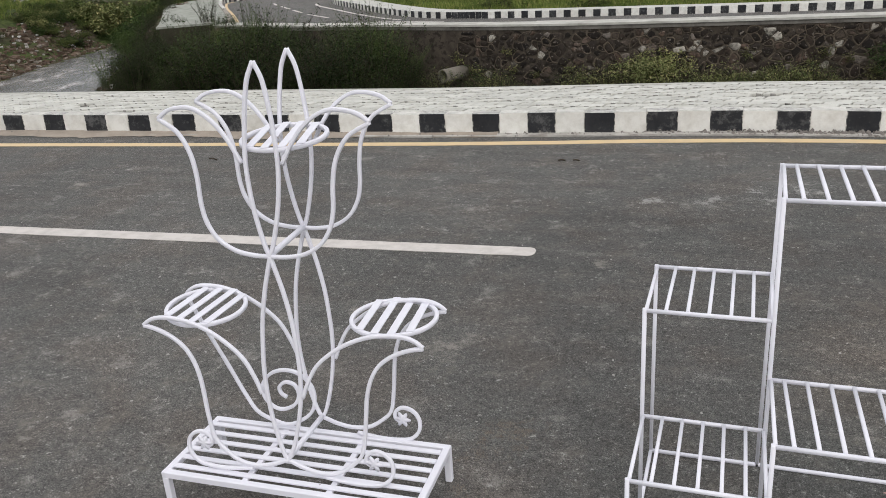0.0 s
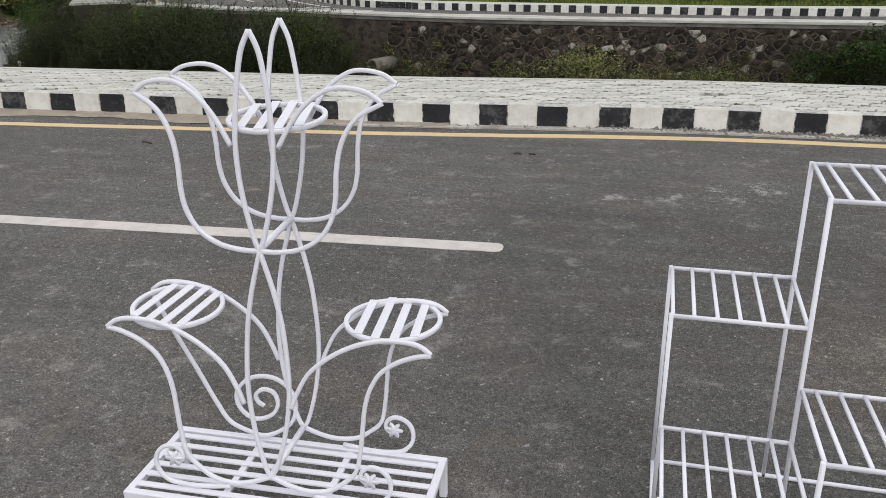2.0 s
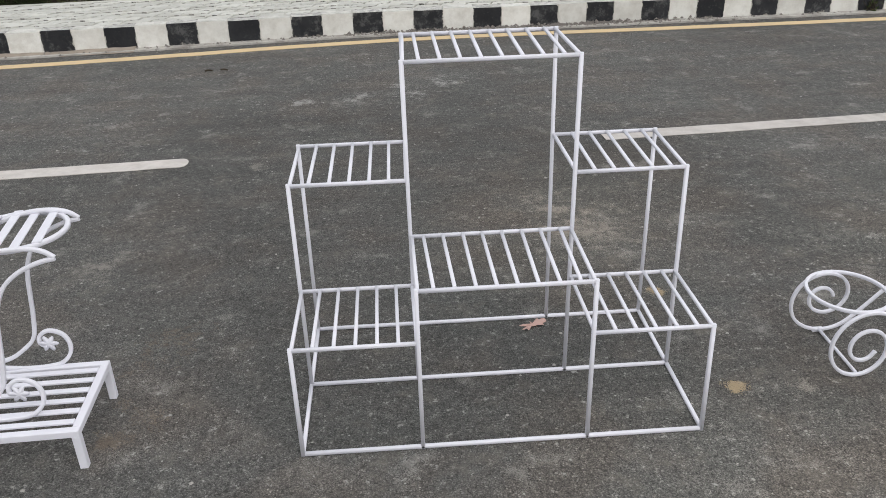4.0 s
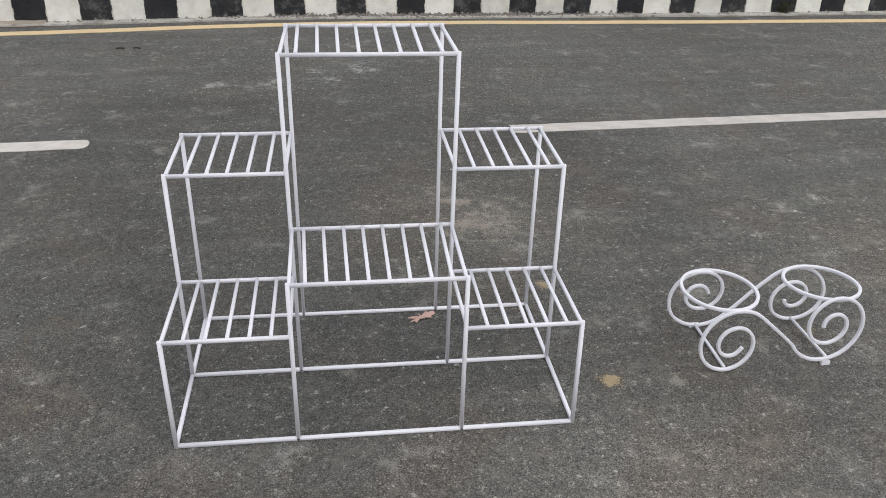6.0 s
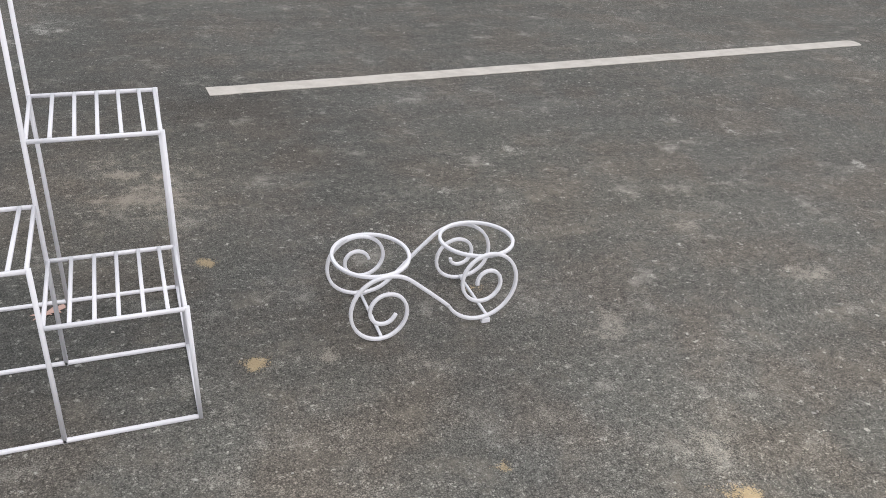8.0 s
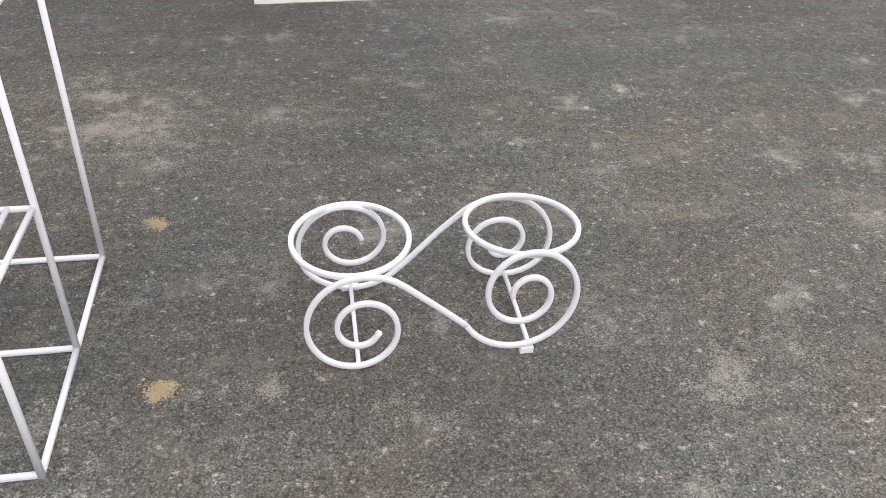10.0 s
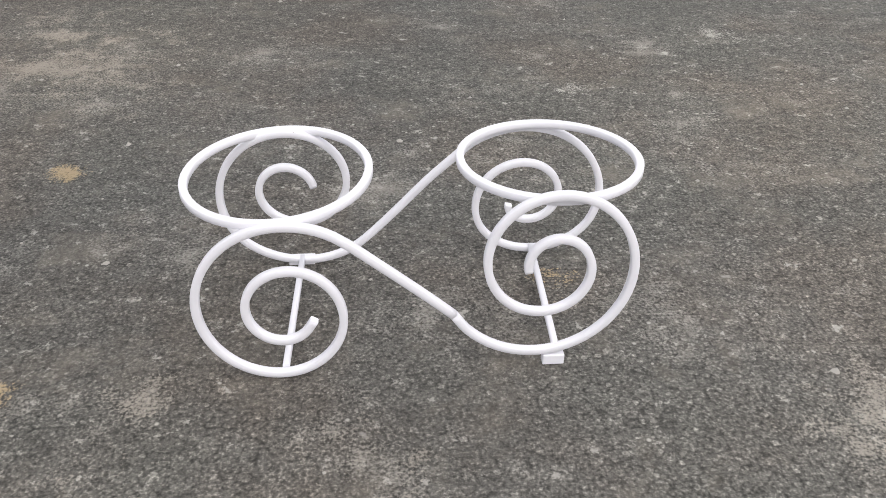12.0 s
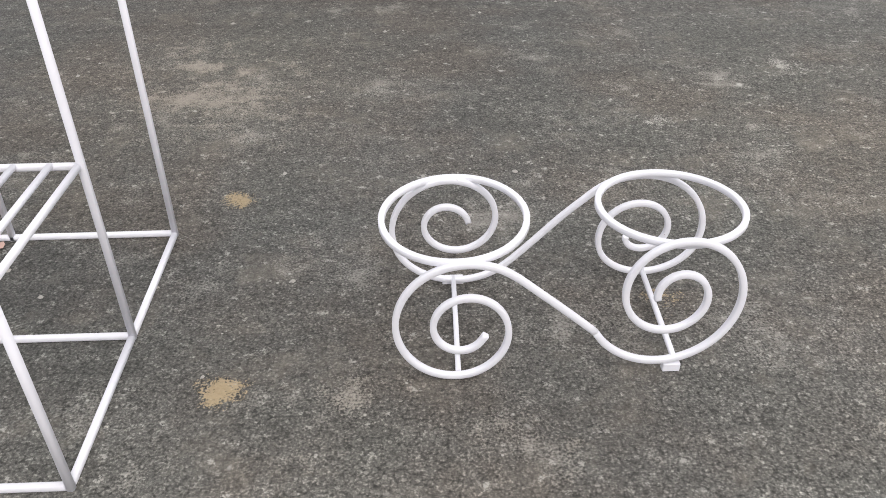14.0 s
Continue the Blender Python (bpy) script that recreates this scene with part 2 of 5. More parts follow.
PAVER_REST = painted("whitewashed_paving", (0.60, 0.595, 0.545), (0.40, 0.385, 0.335), 5.0, 0.7, 0.85, joined=True)
JOINT = painted("paver_joint_soil", (0.065, 0.06, 0.05), (0.035, 0.033, 0.028), 14.0, 0.6, 0.95)
GUTTER = painted("gutter_concrete", (0.33, 0.30, 0.26), (0.17, 0.15, 0.13), 5.0, 0.8, 0.9)
GUTTER_WHITE = painted("splashed_gutter", (0.52, 0.50, 0.46), (0.20, 0.175, 0.15), 6.0, 1.0, 0.9, bare=(0.13, 0.11, 0.095), bare_from=0.60)
COPING = painted("coping_concrete", (0.54, 0.53, 0.48), (0.24, 0.23, 0.20), 1.6, 0.8, 0.9)
COPING_DARK = painted("weathered_coping_face", (0.19, 0.178, 0.158), (0.040, 0.036, 0.032), 1.7, 1.0, 0.9)
MORTAR = painted("stone_wall_mortar", (0.086, 0.070, 0.053), (0.024, 0.018, 0.013), 2.6, 1.0, 0.95, bare=(0.020, 0.016, 0.012), bare_from=0.52)
POINTING = painted("raised_pointing", (0.150, 0.121, 0.090), (0.028, 0.021, 0.015), 2.0, 1.0, 0.95, bare=(0.034, 0.028, 0.022), bare_from=0.56)
PIPE = painted("concrete_pipe", (0.22, 0.20, 0.165), (0.10, 0.09, 0.075), 5.0, 0.7, 0.9)


def stone_material(name, joined):
    m, n, l, b = material(name, 0.85, 0, 0.3)
    at = world_place(m)
    r = random_island(m) if joined else random_each(m)
    tone = ramp(m, r, (0.0, (0.012, 0.009, 0.008)), (0.35, (0.024, 0.018, 0.014)), (0.52, (0.048, 0.035, 0.026)), (0.62, (0.032, 0.026, 0.021)), (0.76, (0.085, 0.066, 0.051)), (0.86, (0.13, 0.088, 0.066)), (0.92, (0.21, 0.185, 0.16)), (0.966, (0.48, 0.45, 0.39)))
    c = mix(m, ramp(m, noise_tex(m, at, 9.0, 5.0, 0.75), (0.46, grey(0)), (0.62, grey(0.85))), tone, (0.017, 0.014, 0.011))
    c = mix(m, ramp(m, noise_tex(m, at, 13.0, 3.0, 0.6), (0.60, grey(0)), (0.67, grey(0.75))), c, (0.24, 0.21, 0.18))
    c = mix(m, ramp(m, noise_tex(m, at, 0.9, 4.0, 0.65), (0.50, grey(0)), (0.62, grey(0.8))), c, (0.026, 0.020, 0.015))
    l.new(c, b.inputs["Base Color"])
    bump(m, b, noise_tex(m, at, 25.0, 5.0), 0.5, 0.02)
    return m


STONE = stone_material("wall_stone", False)
STONE_REST = stone_material("wall_stonework", True)


def enamel():
    """White spray paint on mild steel rod."""
    m, n, l, b = material("white_enamel_paint", 0.5, 0, 0.4)
    at = world_place(m)
    c = mix(m, ramp(m, noise_tex(m, at, 14.0, 4.0, 0.6), (0.45, grey(0)), (0.75, grey(0.5))), (0.79, 0.785, 0.84), (0.71, 0.705, 0.76))
    c = mix(m, ramp(m, noise_tex(m, at, 38.0, 3.0, 0.6), (0.745, grey(0)), (0.77, grey(0.8))), c, (0.20, 0.16, 0.13))
    l.new(c, b.inputs["Base Color"])
    bump(m, b, noise_tex(m, at, 160.0, 2.0), 0.12, 0.001)
    return m


ENAMEL = enamel()


def leaf_material(name, dark, light, dry=None):
    m, n, l, b = material(name, 0.65, 0, 0.1)
    c = ramp(m, random_island(m), (0.0, dark), (0.75, light), *(((1.0, dry),) if dry else ()))
    c = mix(m, 1.0, c, ramp(m, random_each(m), (0.0, grey(0.7)), (1.0, grey(1.15))), "MULTIPLY")
    c = mix(m, 1.0, c, ramp(m, noise_tex(m, world_place(m), 0.55, 4.0, 0.6), (0.35, (0.62, 0.66, 0.6)), (0.65, (1.2, 1.12, 1.05))), "MULTIPLY")
    l.new(c, b.inputs["Base Color"])
    return m


LEAF_DARK = leaf_material("dark_weed_leaf", (0.005, 0.013, 0.004), (0.036, 0.064, 0.016), (0.070, 0.095, 0.030))
LEAF_PLUME = leaf_material("plume_weed_leaf", (0.026, 0.050, 0.014), (0.092, 0.135, 0.042), (0.15, 0.17, 0.07))
LEAF_CREEPER = leaf_material("creeper_leaf", (0.010, 0.026, 0.007), (0.038, 0.078, 0.018), (0.06, 0.10, 0.03))
LEAF_MID = leaf_material("shrub_leaf", (0.034, 0.058, 0.016), (0.110, 0.145, 0.042), (0.19, 0.18, 0.075))
LEAF_TREE = leaf_material("tree_leaf", (0.020, 0.040, 0.011), (0.070, 0.110, 0.030))
GRASS = leaf_material("field_grass", (0.070, 0.110, 0.025), (0.185, 0.24, 0.066), (0.29, 0.285, 0.12))
LEAF_YELLOW = leaf_material("pale_shrub_leaf", (0.110, 0.130, 0.050), (0.230, 0.255, 0.105), (0.34, 0.30, 0.16))


def bark_material():
    m, n, l, b = material("bark", 0.9, 0, 0.2)
    l.new(ramp(m, noise_tex(m, world_place(m), 12.0, 4.0), (0.3, (0.03, 0.024, 0.018)), (0.7, (0.09, 0.075, 0.055))), b.inputs["Base Color"])
    return m


BARK = bark_material()


def soil_material():
    m, n, l, b = material("grassy_soil", 0.95, 0, 0.2)
    at = world_place(m)
    soil = ramp(m, noise_tex(m, at, 1.3, 6.0, 0.7), (0.3, (0.030, 0.026, 0.018)), (0.55, (0.075, 0.058, 0.038)), (0.8, (0.14, 0.11, 0.075)))
    green = ramp(m, noise_tex(m, at, 3.0, 5.0, 0.7), (0.3, (0.022, 0.036, 0.010)), (0.75, (0.085, 0.105, 0.03)))
    c = mix(m, ramp(m, noise_tex(m, at, 0.35, 4.0, 0.6), (0.42, grey(0)), (0.55, grey(1))), soil, green)
    l.new(c, b.inputs["Base Color"])
    bump(m, b, noise_tex(m, at, 6.0, 6.0), 0.6, 0.08)
    return m


SOIL = soil_material()


def water_material():
    m, n, l, b = material("shallow_river_water", 0.2, 0, 0.6)
    at = world_place(m)
    flow = n.new("ShaderNodeMapping")
    flow.vector_type = "TEXTURE"
    flow.inputs["Rotation"].default_value = (0, 0, radians(118))
    flow.inputs["Scale"].default_value = (2.6, 1.3, 1.0)
    l.new(at, flow.inputs["Vector"])
    # sky glints and dark bank reflections painted into the water colour as streaks
    l.new(ramp(m, noise_tex(m, flow.outputs["Vector"], 1.3, 6.0, 0.75), (0.40, (0.030, 0.030, 0.022)), (0.52, (0.11, 0.106, 0.09)), (0.60, (0.28, 0.255, 0.235)), (0.72, (0.55, 0.545, 0.525))), b.inputs["Base Color"])
    bump(m, b, noise_tex(m, at, 3.5, 5.0, 0.7), 0.6, 0.05)
    return m


WATER = water_material()


def plain(name, colour, rough=0.7):
    m, n, l, b = material(name, rough, 0, 0.4)
    c = mix(m, ramp(m, noise_tex(m, world_place(m), 4.0, 5.0, 0.7), (0.35, grey(0)), (0.75, grey(0.6))), colour, tuple(v * 0.6 for v in colour))
    l.new(c, b.inputs["Base Color"])
    return m


def rubble_material():
    m, n, l, b = material("river_rubble", 0.9, 0, 0.3)
    l.new(ramp(m, random_island(m), (0.0, (0.07, 0.048, 0.034)), (0.66, (0.13, 0.088, 0.062)), (0.88, (0.21, 0.17, 0.135)), (0.955, (0.36, 0.34, 0.31)), (1.0, (0.70, 0.69, 0.66))), b.inputs["Base Color"])
    return m


RUBBLE = rubble_material()
DEBRIS = plain("kerb_debris", (0.22, 0.20, 0.18), 0.9)
SAND = painted("washed_sand", (0.36, 0.31, 0.255), (0.22, 0.185, 0.15), 6.0, 0.8, 0.95)
PEBBLE = plain("pale_pebble", (0.42, 0.40, 0.37), 0.85)
PETAL = plain("dried_pink_petal", (0.56, 0.37, 0.32), 0.8)

# ---- building helpers ----
def mesh_of(name, verts, faces, mat, smooth=False):
    me = bpy.data.meshes.new(name)
    me.from_pydata([tuple(map(float, v)) for v in verts], [], [tuple(int(i) for i in f) for f in faces])
    me.materials.append(mat)
    if smooth:
        me.polygons.foreach_set("use_smooth", [True] * len(me.polygons))
    me.update()
    return me


def part(name, me, parent=None, label="", at=None):
    ob = new(name, me)
    if parent is not None:
        ob.parent = parent
    if at is not None:
        ob.matrix_basis = at
    if label:
        ob["label"] = label
    return ob


def glide(points, steps=8, closed=False):
    """A smooth line through the given points (centripetal Catmull-Rom)."""
    p = [np.array(q, float) for q in points]
    n = len(p)
    out = []
    for i in range(n if closed else n - 1):
        a = p[(i - 1) % n] if closed or i > 0 else 2 * p[0] - p[1]
        b, c = p[i], p[(i + 1) % n]
        d = p[(i + 2) % n] if closed or i + 2 < n else 2 * p[-1] - p[-2]
        t0 = 0.0
        t1 = t0 + max(np.linalg.norm(b - a), 1e-6) ** 0.5
        t2 = t1 + max(np.linalg.norm(c - b), 1e-6) ** 0.5
        t3 = t2 + max(np.linalg.norm(d - c), 1e-6) ** 0.5
        for t in np.linspace(t1, t2, steps, endpoint=False):
            a1 = (t1 - t) / (t1 - t0) * a + (t - t0) / (t1 - t0) * b
            a2 = (t2 - t) / (t2 - t1) * b + (t - t1) / (t2 - t1) * c
            a3 = (t3 - t) / (t3 - t2) * c + (t - t2) / (t3 - t2) * d
            b1 = (t2 - t) / (t2 - t0) * a1 + (t - t0) / (t2 - t0) * a2
            b2 = (t3 - t) / (t3 - t1) * a2 + (t - t1) / (t3 - t1) * a3
            out.append((t2 - t) / (t2 - t1) * b1 + (t - t1) / (t2 - t1) * b2)
    if not closed:
        out.append(p[-1])
    return out


def rod(name, line, wide, high, side, mat, closed=False, square=0.72):
    """A rod with softened corners along a line. side: the direction of its width."""
    line = [np.array(q, float) for q in line]
    n = len(line)
    w, h = wide / 2, high / 2
    k = square
    prof = [(w, h * k), (w * k, h), (-w * k, h), (-w, h * k), (-w, -h * k), (-w * k, -h), (w * k, -h), (w, -h * k)]
    side = np.array(side, float)
    verts, faces = [], []
    for i, q in enumerate(line):
        if closed:
            t = line[(i + 1) % n] - line[i - 1]
        else:
            t = line[min(i + 1, n - 1)] - line[max(i - 1, 0)]
        t = t / max(np.linalg.norm(t), 1e-9)
        s = side - t * np.dot(side, t)
        s = s / max(np.linalg.norm(s), 1e-9)
        u = np.cross(t, s)
        verts += [q + s * a + u * b for a, b in prof]
    last = n if closed else n - 1
    for i in range(last):
        j = (i + 1) % n
        for a in range(8):
            b = (a + 1) % 8
            faces.append((i * 8 + a, i * 8 + b, j * 8 + b, j * 8 + a))
    if not closed:
        faces.append(tuple(reversed(range(8))))
        faces.append(tuple((n - 1) * 8 + a for a in range(8)))
    me = mesh_of(name, verts, faces, mat, smooth=True)
    me.polygons.foreach_set("use_smooth", [len(p.vertices) == 4 for p in me.polygons])
    return me


def box_mesh(name, x0, x1, y0, y1, z0, z1, mat, bevel=0.0, rough=0.0, seed=0, cuts=0):
    bm = bmesh.new()
    bmesh.ops.create_cube(bm, size=1.0)
    for v in bm.verts:
        v.co = Vector((x0 if v.co.x < 0 else x1, y0 if v.co.y < 0 else y1, z0 if v.co.z < 0 else z1))
    if cuts:
        bmesh.ops.subdivide_edges(bm, edges=bm.edges[:], cuts=cuts, use_grid_fill=True)
    if bevel:
        sharp = [e for e in bm.edges if len(e.link_faces) == 2 and e.calc_face_angle() > 0.5]
        bmesh.ops.bevel(bm, geom=sharp, offset=bevel, segments=1, affect="EDGES")
    if rough:
        rng = random.Random(seed)
        for v in bm.verts:
            v.co += Vector((rng.uniform(-rough, rough), rng.uniform(-rough, rough), rng.uniform(-rough, rough)))
    bm.normal_update()
    me = bpy.data.meshes.new(name)
    bm.to_mesh(me)
    bm.free()
    me.materials.append(mat)
    return me


def smooth_line(xs, ys):
    """y at x, gliding through the given stations."""
    xs, ys = np.array(xs, float), np.array(ys, float)
    m = np.gradient(ys, xs)

    def f(x):
        x = np.clip(np.asarray(x, float), xs[0], xs[-1])
        i = np.clip(np.searchsorted(xs, x) - 1, 0, len(xs) - 2)
        h = xs[i + 1] - xs[i]
        t = (x - xs[i]) / h
        return (2 * t**3 - 3 * t**2 + 1) * ys[i] + (t**3 - 2 * t**2 + t) * h * m[i] + (-2 * t**3 + 3 * t**2) * ys[i + 1] + (t**3 - t**2) * h * m[i + 1]
    return f


def ribbon(name, line, left, right, z0, z1, mat):
    """A strip between two offsets of a line in plan, with its thickness."""
    p = np.array([q[:2] for q in line], float)
    t = np.gradient(p, axis=0)
    t /= np.linalg.norm(t, axis=1)[:, None]
    nrm = np.stack([-t[:, 1], t[:, 0]], 1)
    a, b = p + nrm * left, p + nrm * right
    n = len(p)
    verts = [(*q, z1) for q in a] + [(*q, z1) for q in b] + [(*q, z0) for q in a] + [(*q, z0) for q in b]
    faces = []
    for i in range(n - 1):
        faces.append((n + i, n + i + 1, i + 1, i))
        faces.append((i, i + 1, 2 * n + i + 1, 2 * n + i))
        faces.append((n + i + 1, n + i, 3 * n + i, 3 * n + i + 1))
    faces += [(0, 2 * n, 3 * n, n), (n - 1, 2 * n - 1, 4 * n - 1, 3 * n - 1)]
    return mesh_of(name, verts, faces, mat)


# ---- the ground: road level, ditch, river and the plateau beyond ----
FAR = -1.0
kerb_y = smooth_line([-40, -12, -6.4, -4, -2.1, -1, 0, 1.6, 4, 6, 12, 40], [1.2, 4.05, 4.37, 4.47, 4.55, 4.66, 4.76, 4.79, 4.85, 4.93, 5.2, 6.6])
line_y = smooth_line([-40, -12, -6, -3.8, -2.2, -1.2, -0.5, 0.4, 1.4, 2.5, 4, 5.1, 6.4, 12, 40], [0.7, 3.5, 3.91, 4.10, 4.24, 4.36, 4.46, 4.55, 4.57, 4.56, 4.57, 4.59, 4.65, 4.95, 6.35])
wall_y = smooth_line([-40, -16.2, -13.4, -10.95, -7.4, -4.1, -2.4, 1.7, 5, 9, 40], [33.0, 23.6, 22.7, 22.3, 21.5, 21.05, 21.0, 21.0, 21.0, 21.1, 23.0])
RIVER = [(-14, 10.0), (-19, 15.5), (-23.5, 20.0), (-26.4, 24.5), (-28.2, 29.5), (-29.4, 34.5), (-32, 41), (-38, 52), (-46, 66)]
river_line = glide([(*p, 0) for p in RIVER], 10)
BANK_ROAD = [(-66, 42), (-50, 43.5), (-42.5, 44.2), (-37, 44.2), (-33, 44)]
SHORE = [(-16.3, 23.6), (-21.0, 25.6), (-24.5, 31.0), (-28.1, 37.2), (-27.5, 42.0), (-30, 52), (-36, 70), (-40, 140)]


def near_line(px, py, line):
    best = np.full(px.shape, 1e9)
    for a, b in zip(line[:-1], line[1:]):
        a, b = np.array(a[:2]), np.array(b[:2])
        ab = b - a
        t = np.clip(((px - a[0]) * ab[0] + (py - a[1]) * ab[1]) / np.dot(ab, ab), 0, 1)
        best = np.minimum(best, np.hypot(px - a[0] - t * ab[0], py - a[1] - t * ab[1]))
    return best


def step(v, a, b):
    t = np.clip((v - a) / (b - a), 0, 1)
    return t * t * (3 - 2 * t)


shore_x = lambda y: np.interp(y, [q[1] for q in SHORE], [q[0] for q in SHORE])


def rolling(x, y):
    return 0.12 * np.sin(x * 0.9 + 1.3 * np.sin(y * 0.37)) + 0.10 * np.sin(y * 1.1 + 0.8 * x) + 0.06 * np.sin(2.3 * x - 1.7 * y)


def land(x, y):
    """The height of the ground sheet."""
    edge = kerb_y(x) + 1.14
    ditch = -2.75 + 0.5 * rolling(x, y)
    river = near_line(x, y, river_line)
    ditch = np.where(river < 9, ditch + (-3.35 - ditch) * (1 - step(river, 1.6, 4.2)), ditch)
    z = -0.07 + (ditch + 0.07) * step(y - edge, 0.0, 4.5)
    # the plateau with the second road
    inside = (y > wall_y(x) + 0.40) & (x > shore_x(y) + 0.4)
    bank = np.where(y > 23.6, shore_x(y) - x, 99.0)
    slope = ditch + (FAR + 0.06 - ditch) * (1 - step(bank, -0.2, 3.0))
    z = np.where((y > 23.6) & (bank < 3.2), np.maximum(z, slope), z)
    field = FAR - 0.05 + step(y, 30, 70) * 0.6 + 0.5 * rolling(x, y) * step(y, 45, 60)
    z = np.where(inside, field, z)
    # the rubble bank beyond the river
    beyond = (x < np.interp(y, [q[1] for q in RIVER], [q[0] for q in RIVER]) - 2.0)
    far_bank = -3.0 + 2.2 * step(river, 2.2, 8.0) + 0.8 * step(river, 8, 25) + 0.7 * rolling(x * 1.7, y * 1.7) * step(river, 2.5, 5)
    z = np.where(beyond & (y > 14), far_bank, z)
    z = np.where((x < -30) & (near_line(x, y, BANK_ROAD) < 4.2), -0.97, z)
    return z


def ground_sheet():
    xs = np.unique(np.concatenate([np.linspace(-400, -60, 12), np.linspace(-60, -10, 121), np.linspace(-10, 12, 60), np.linspace(12, 50, 40), np.linspace(50, 400, 10)]))
    ys = np.unique(np.concatenate([np.linspace(-200, 3, 12), np.linspace(3, 32, 170), np.linspace(32, 75, 90), np.linspace(75, 500, 14)]))
    gx, gy = np.meshgrid(xs, ys)
    gz = land(gx, gy)
    verts = np.stack([gx.ravel(), gy.ravel(), gz.ravel()], 1)
    w = len(xs)
    faces = [(j * w + i, j * w + i + 1, (j + 1) * w + i + 1, (j + 1) * w + i) for j in range(len(ys) - 1) for i in range(w - 1)]
    return mesh_of("ground", verts, faces, SOIL, smooth=True)


ground = tagged(new("ground", ground_sheet()), "uneven earth and grass running down to a river bed", "ground", kind="structure")

# the near road: a sheet with a slight crown at its edge
xs = np.concatenate([np.linspace(-60, -14, 12), np.linspace(-13, 13, 53), np.linspace(14, 60, 12)])
rv = [(x, -9.0, -0.0) for x in xs] + [(x, float(kerb_y(x)) + 0.02, 0.0) for x in xs] + [(x, -9.0, -0.15) for x in xs] + [(x, float(kerb_y(x)) + 0.02, -0.15) for x in xs]
n = len(xs)
rf = [(i, i + 1, n + i + 1, n + i) for i in range(n - 1)] + [(2 * n + i, 2 * n + i + 1, i + 1, i) for i in range(n - 1)]
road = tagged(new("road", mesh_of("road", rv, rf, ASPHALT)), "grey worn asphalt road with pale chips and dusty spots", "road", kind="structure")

# lane marks: long white dashes with worn ends, and the yellow edge line
def dash(name, x0, y0, x1, y1, wide, z, mat, label, seed, category="road marking"):
    rng = random.Random(seed)
    a, b = Vector((x0, y0)), Vector((x1, y1))
    d = (b - a).normalized()
    nn = Vector((-d.y, d.x))
    length = (b - a).length
    steps = max(8, int(length / 0.06))
    pts = []
    for k in range(steps + 1):
        pts.append(a + d * (length * k / steps) + nn * (wide / 2 + rng.uniform(-0.0025, 0.0025)))
    for k in range(1, 5):
        f = math.pi * k / 5
        pts.append(b + d * (0.035 * math.sin(f)) + nn * (wide / 2 * math.cos(f)))
    for k in range(steps, -1, -1):
        pts.append(a + d * (length * k / steps) - nn * (wide / 2 + rng.uniform(-0.0025, 0.0025)))
    m = len(pts)
    verts = [(p.x, p.y, z + 0.003) for p in pts] + [(p.x, p.y, z) for p in pts]
    faces = []
    half = steps + 1
    for k in range(steps):
        faces.append((k, m - 1 - k, m - 2 - k, k + 1))
    faces.append(tuple(range(m - 1 - steps, steps - 1, -1)))
    faces += [(k, (k + 1) % m, m + (k + 1) % m, m + k) for k in range(m)]
    ob = new(name, mesh_of(name, verts, faces, mat))
    return tagged(ob, label, category, "lane dashes", "structure")


dash("lane_dash", -4.9, 1.905, -0.76, 2.147, 0.115, 0.001, LANE_WHITE, "worn white lane dash on the asphalt, rounded end", 1)
dash("lane_dash", 1.31, 2.237, 5.50, 2.480, 0.112, 0.001, LANE_WHITE, "worn white lane dash on the asphalt", 2)
dash("lane_dash", 7.6, 2.60, 11.8, 2.85, 0.112, 0.001, LANE_WHITE, "worn white lane dash on the asphalt", 3)
dash("lane_dash", -11.2, 1.53, -7.0, 1.78, 0.112, 0.001, LANE_WHITE, "worn white lane dash on the asphalt", 4)
xs = np.linspace(-20, 20, 240)
wig = random.Random(5)
edge = [(x, float(line_y(x)) + wig.uniform(-0.003, 0.003)) for x in xs]
tagged(new("edge_line", ribbon("edge_line", edge, 0.05, -0.05, 0.001, 0.004, LANE_YELLOW)), "faded yellow painted line along the road edge", "road marking", kind="structure")
gut = [(x, float(kerb_y(x))) for x in np.linspace(-20, 20, 160)]
tagged(new("gutter_strip", ribbon("gutter_strip", gut, 0.0, -0.085, 0.001, 0.014, GUTTER_WHITE)), "narrow dusty concrete gutter strip below the kerb", "gutter", kind="structure")

# ---- the near pavement bed and the plateau's structures ----
bed = [(x, float(kerb_y(x))) for x in np.linspace(-30, 30, 200)]
pavement = tagged(new("pavement", ribbon("pavement", bed, 1.12, 0.10, -0.6, 0.150, JOINT)), "whitewashed interlocking paver footpath beside the road", "footpath", kind="structure")
tagged(new("pavement_edge", ribbon("pavement_edge", bed, 1.20, 1.121, -0.7, 0.168, COPING)), "concrete edge strip behind the footpath", "edging", kind="structure")
kerb = tagged(new("kerb", ribbon("kerb", bed, 0.098, 0.02, -0.1, 0.150, GUTTER)), "road kerb painted in black and white blocks", "kerb", kind="structure")

